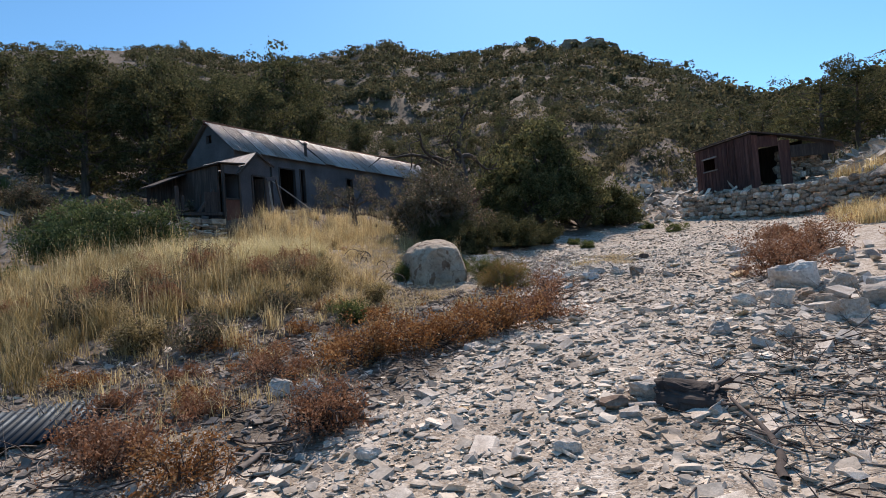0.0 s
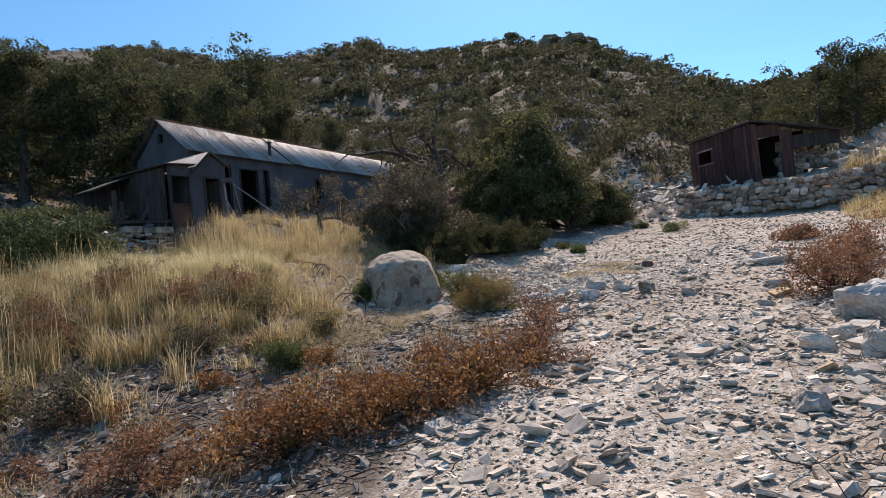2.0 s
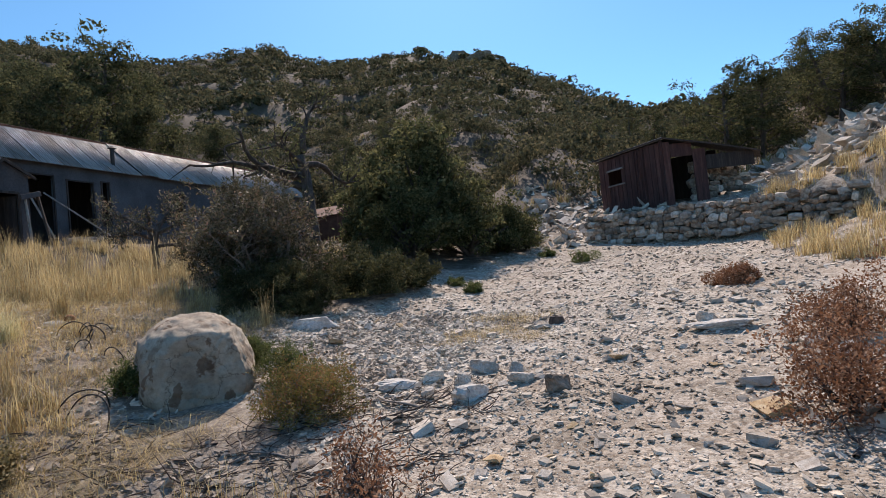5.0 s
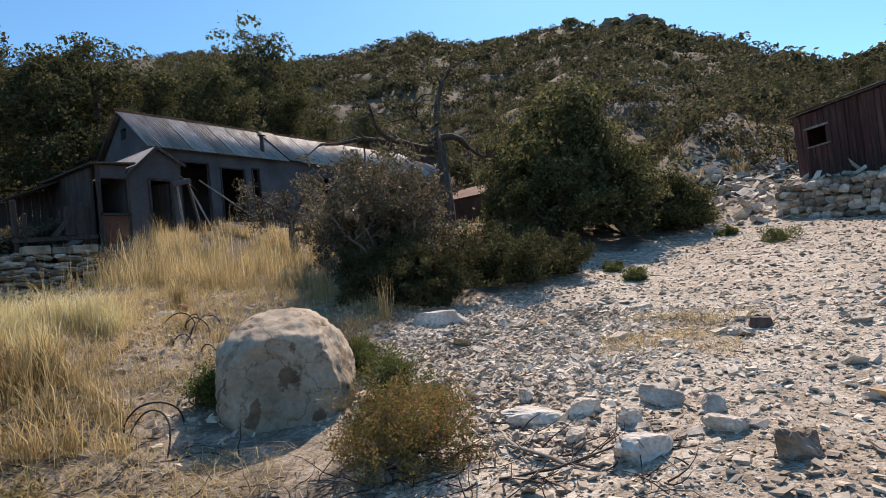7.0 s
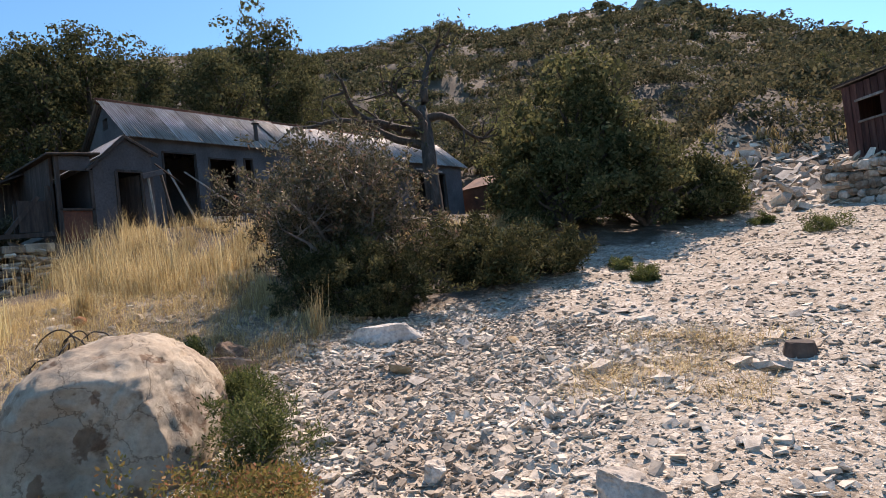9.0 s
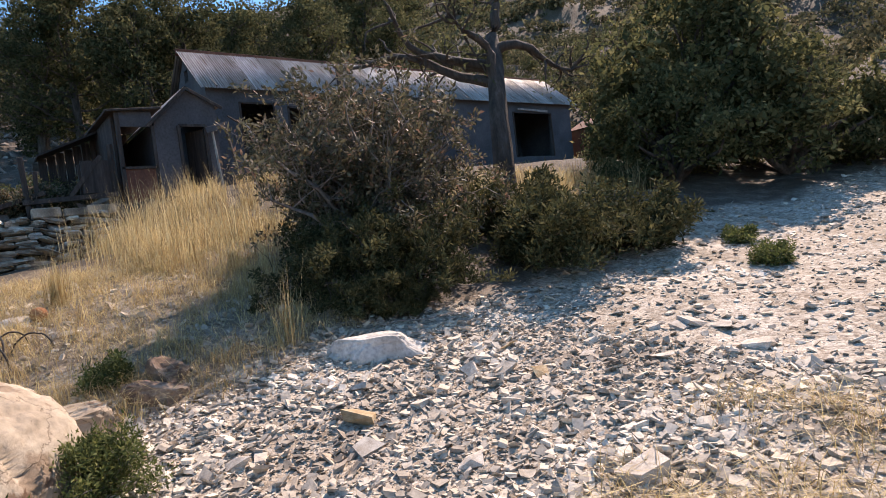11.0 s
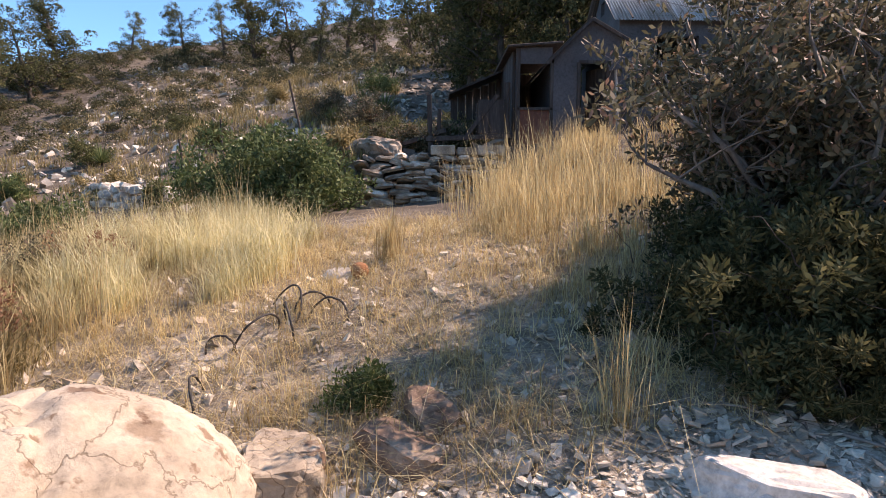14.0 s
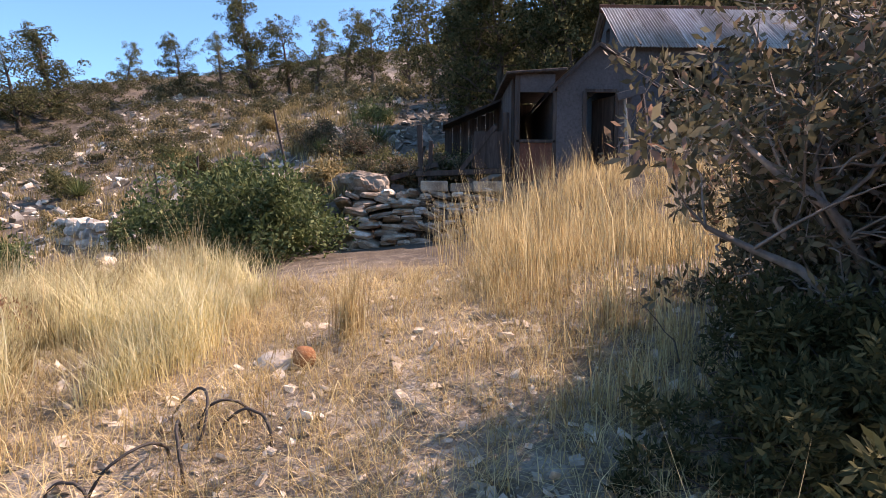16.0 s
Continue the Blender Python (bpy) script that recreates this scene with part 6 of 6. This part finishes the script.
dry_wall("retaining_wall", (-4.25, 25.55), (2.4, 21.9), (gz(-4.3, 25.2) - 0.1, gz(2.3, 21.5) - 0.1), (3.78, 3.55), 0.36, 0.2, "rough dry-stone retaining wall of tan limestone", M_WALL, (0.14, 0.4))
dry_wall("terrace_wall", (-17.0, 10.9), (-17.05, 13.6), (gz(-16.9, 10.7) - 0.12, gz(-16.9, 13.3) - 0.12), (3.68, 3.74), 0.5, 0.11, "ruined dry-stone terrace wall of flat brownish slabs", M_WALL, (0.2, 0.55))
dry_wall("field_wall", (-22.2, 2.4), (-19.6, 5.8), (gz(-22.2, 2.4) - 0.1, gz(-19.6, 5.8) - 0.1), (gz(-22.2, 2.4) + 0.55, gz(-19.6, 5.8) + 0.6), 0.4, 0.2, "low tumbled wall of pale stones", M_ROCK, length=(0.25, 0.55))
for k, (y, w, h) in enumerate(((12.55, 0.5, 0.2), (13.05, 0.42, 0.16), (13.55, 0.55, 0.2))):
    o = part("block", box(bmesh.new(), -0.2, 0.2, -w / 2, w / 2, 0, h, 0.02), M_WALL)
    o.matrix_world = pose(-17.45, y, 3.72, 0, 0, rw.normal(0, 5))
    tagged(o, "squared pale stone block on the terrace wall", "stone", "terrace blocks")
# the stone end of the plank shed
dry_wall("stone_wall", (-0.72, 26.62), (0.72, 27.3), (3.5, 3.6), (5.35, 5.0), 0.3, 0.2, "rough stone end wall beneath the shed roof", M_WALL)
# tumbled pale slabs on the right-hand slope
crag = thing("rock_outcrop", 2.6, 25.5, gz(2.6, 25.5), "outcrop of bleached limestone slabs above the wall", "rocks")
for k in range(270):
    x, y = rw.uniform(0.8, 6.5), rw.uniform(22.2, 31)
    s = rw.uniform(0.2, 0.45) if rw.random() < 0.7 else rw.uniform(0.45, 0.95)
    place_stone("slab", 1 + 2 * int(rw.integers(12)), M_ROCK if k % 3 else M_WHITE_ROCK, x, y, gz(x, y) + s * 0.05, (s, s * 1.3, s * 0.8), rw, crag, 14, 35)
pile = thing("rubble_bank", 1.0, 9.0, gz(1.0, 9.0), "bank of loose pale stones beside the track", "rocks")
for k in range(90):
    x, y = rw.uniform(-0.5, 2.6), rw.uniform(5.4, 13)
    s = rw.uniform(0.12, 0.36)
    o = place_stone("stone", int(rw.integers(24)), M_ROCK, x, y, gz(x, y) + s * 0.1, (s, s, s * 1.1), rw, pile, 16)
slide = thing("rock_scree", -7.0, 29.0, gz(-7.0, 29.0), "scree of pale boulders at the head of the track", "rocks")
for k in range(60):
    x, y = rw.uniform(-8.2, -4.2), rw.uniform(26, 36)
    s = rw.uniform(0.25, 0.8)
    o = place_stone("stone", int(rw.integers(24)), M_ROCK, x, y, gz(x, y) + s * 0.1, (s, s, s), rw, slide, 16)

# the larger stones of the track, one by one
count = 0
while count < 300:
    x, y = rw.uniform(-6.8, 0.9), rw.uniform(2.4, 16.0)
    if road_zone(x, y) < 0.4 or abs(x + 0.28 * y + 0.3) < 0.25 and rw.random() < 0.5:
        continue
    s = rw.uniform(0.09, 0.2) if rw.random() < 0.85 else rw.uniform(0.2, 0.3)
    place_stone("stone", int(rw.integers(24)), M_ROCK if rw.random() < 0.94 else M_ORANGE_STONE, x, y, gz(x, y) + s * 0.08, (s, s, s * rw.uniform(0.6, 1.0)), rw, ground, 15)
    count += 1


def gravel(name, area, number, low, high, label, keep, squash=1.0, tilt=0.5, material=M_GRAVEL):
    x, y = rw.uniform(area[0], area[1], number), rw.uniform(area[2], area[3], number)
    ok = keep(x, y)
    x, y = x[ok], y[ok]
    s = low + (high - low) * rw.random(len(x)) ** 3.2
    v, t = scatter(np.stack([x, y, land(x, y) + s * 0.1], 1), s, rw, tilt, squash)
    return tagged(soup(name, v, t, material), label, "gravel", kind="stuff")


on_track = lambda x, y: road_zone(x, y) > rw.random(len(x)) * 0.9 + 0.05
gravel("gravel", (-7.5, 1.5, 2.0, 9.5), 12000, 0.02, 0.13, "loose pale gravel of the track", on_track, 0.55, 0.28)
gravel("gravel", (-8.8, 0.5, 9.5, 17.0), 15000, 0.02, 0.11, "loose pale gravel of the track", on_track, 0.6, 0.3)
gravel("gravel", (-8.2, -4.0, 10.6, 15.2), 15000, 0.03, 0.10, "loose pale broken stones of the track", on_track, 0.75, 0.4)
gravel("gravel", (-3.2, 0.6, 2.4, 8.5), 1300, 0.05, 0.17, "loose pale broken stones of the track", on_track, 0.6, 0.3)
gravel("gravel", (-8.0, -2.0, 9.6, 15.2), 16000, 0.015, 0.05, "small pale chips of the track", on_track, 0.7, 0.4)
gravel("gravel", (-4.2, 1.2, 2.0, 9.6), 26000, 0.010, 0.045, "small pale chips of the track", on_track, 0.6, 0.3)
gravel("gravel", (-9.0, 2.0, 17.0, 27.0), 13000, 0.03, 0.11, "loose pale gravel of the track", on_track, 0.6, 0.3)
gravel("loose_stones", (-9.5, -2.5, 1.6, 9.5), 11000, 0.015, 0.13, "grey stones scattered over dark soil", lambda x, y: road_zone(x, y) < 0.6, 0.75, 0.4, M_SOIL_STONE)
gravel("loose_stones", (-8.0, -2.5, 1.6, 9.5), 900, 0.03, 0.14, "pale stones scattered over dark soil", lambda x, y: road_zone(x, y) < 0.6, 0.7, 0.4)
gravel("loose_stones", (-13, -6.5, 9.5, 14.5), 5000, 0.015, 0.11, "pale stones scattered among dry grass", lambda x, y: road_zone(x, y) < 0.6)
gravel("slope_stones", (-50, -16.5, -8, 11.5), 4200, 0.1, 0.5, "pale stones littering the slope", lambda x, y: np.ones(len(x), bool), 0.8)
# shade on this slope is put into a darker stone colour
gravel("slope_stones", (-34, -18.0, 10.5, 18.5), 1500, 0.08, 0.55, "slope stones above the terrace, coloured darker to stand for shade", lambda x, y: (y < 13.9) | (x < -24.2), 0.8, 0.5, M_SOIL_STONE)
gravel("slope_stones", (1.5, 14, 12, 34), 3000, 0.12, 0.8, "bleached rubble covering the slope above the track", lambda x, y: (y > 24) | (x > 3.2), 0.7)
gravel("slope_stones", (-9, 4, 25, 38), 1800, 0.1, 0.6, "pale rubble at the head of the track", lambda x, y: (np.abs(x) > 1.6) | (y > 31), 0.7)
gravel("slope_stones", (-45, 25, 30, 95), 260, 0.2, 0.9, "pale rocks showing between the scrub", lambda x, y: np.ones(len(x), bool), 0.8)
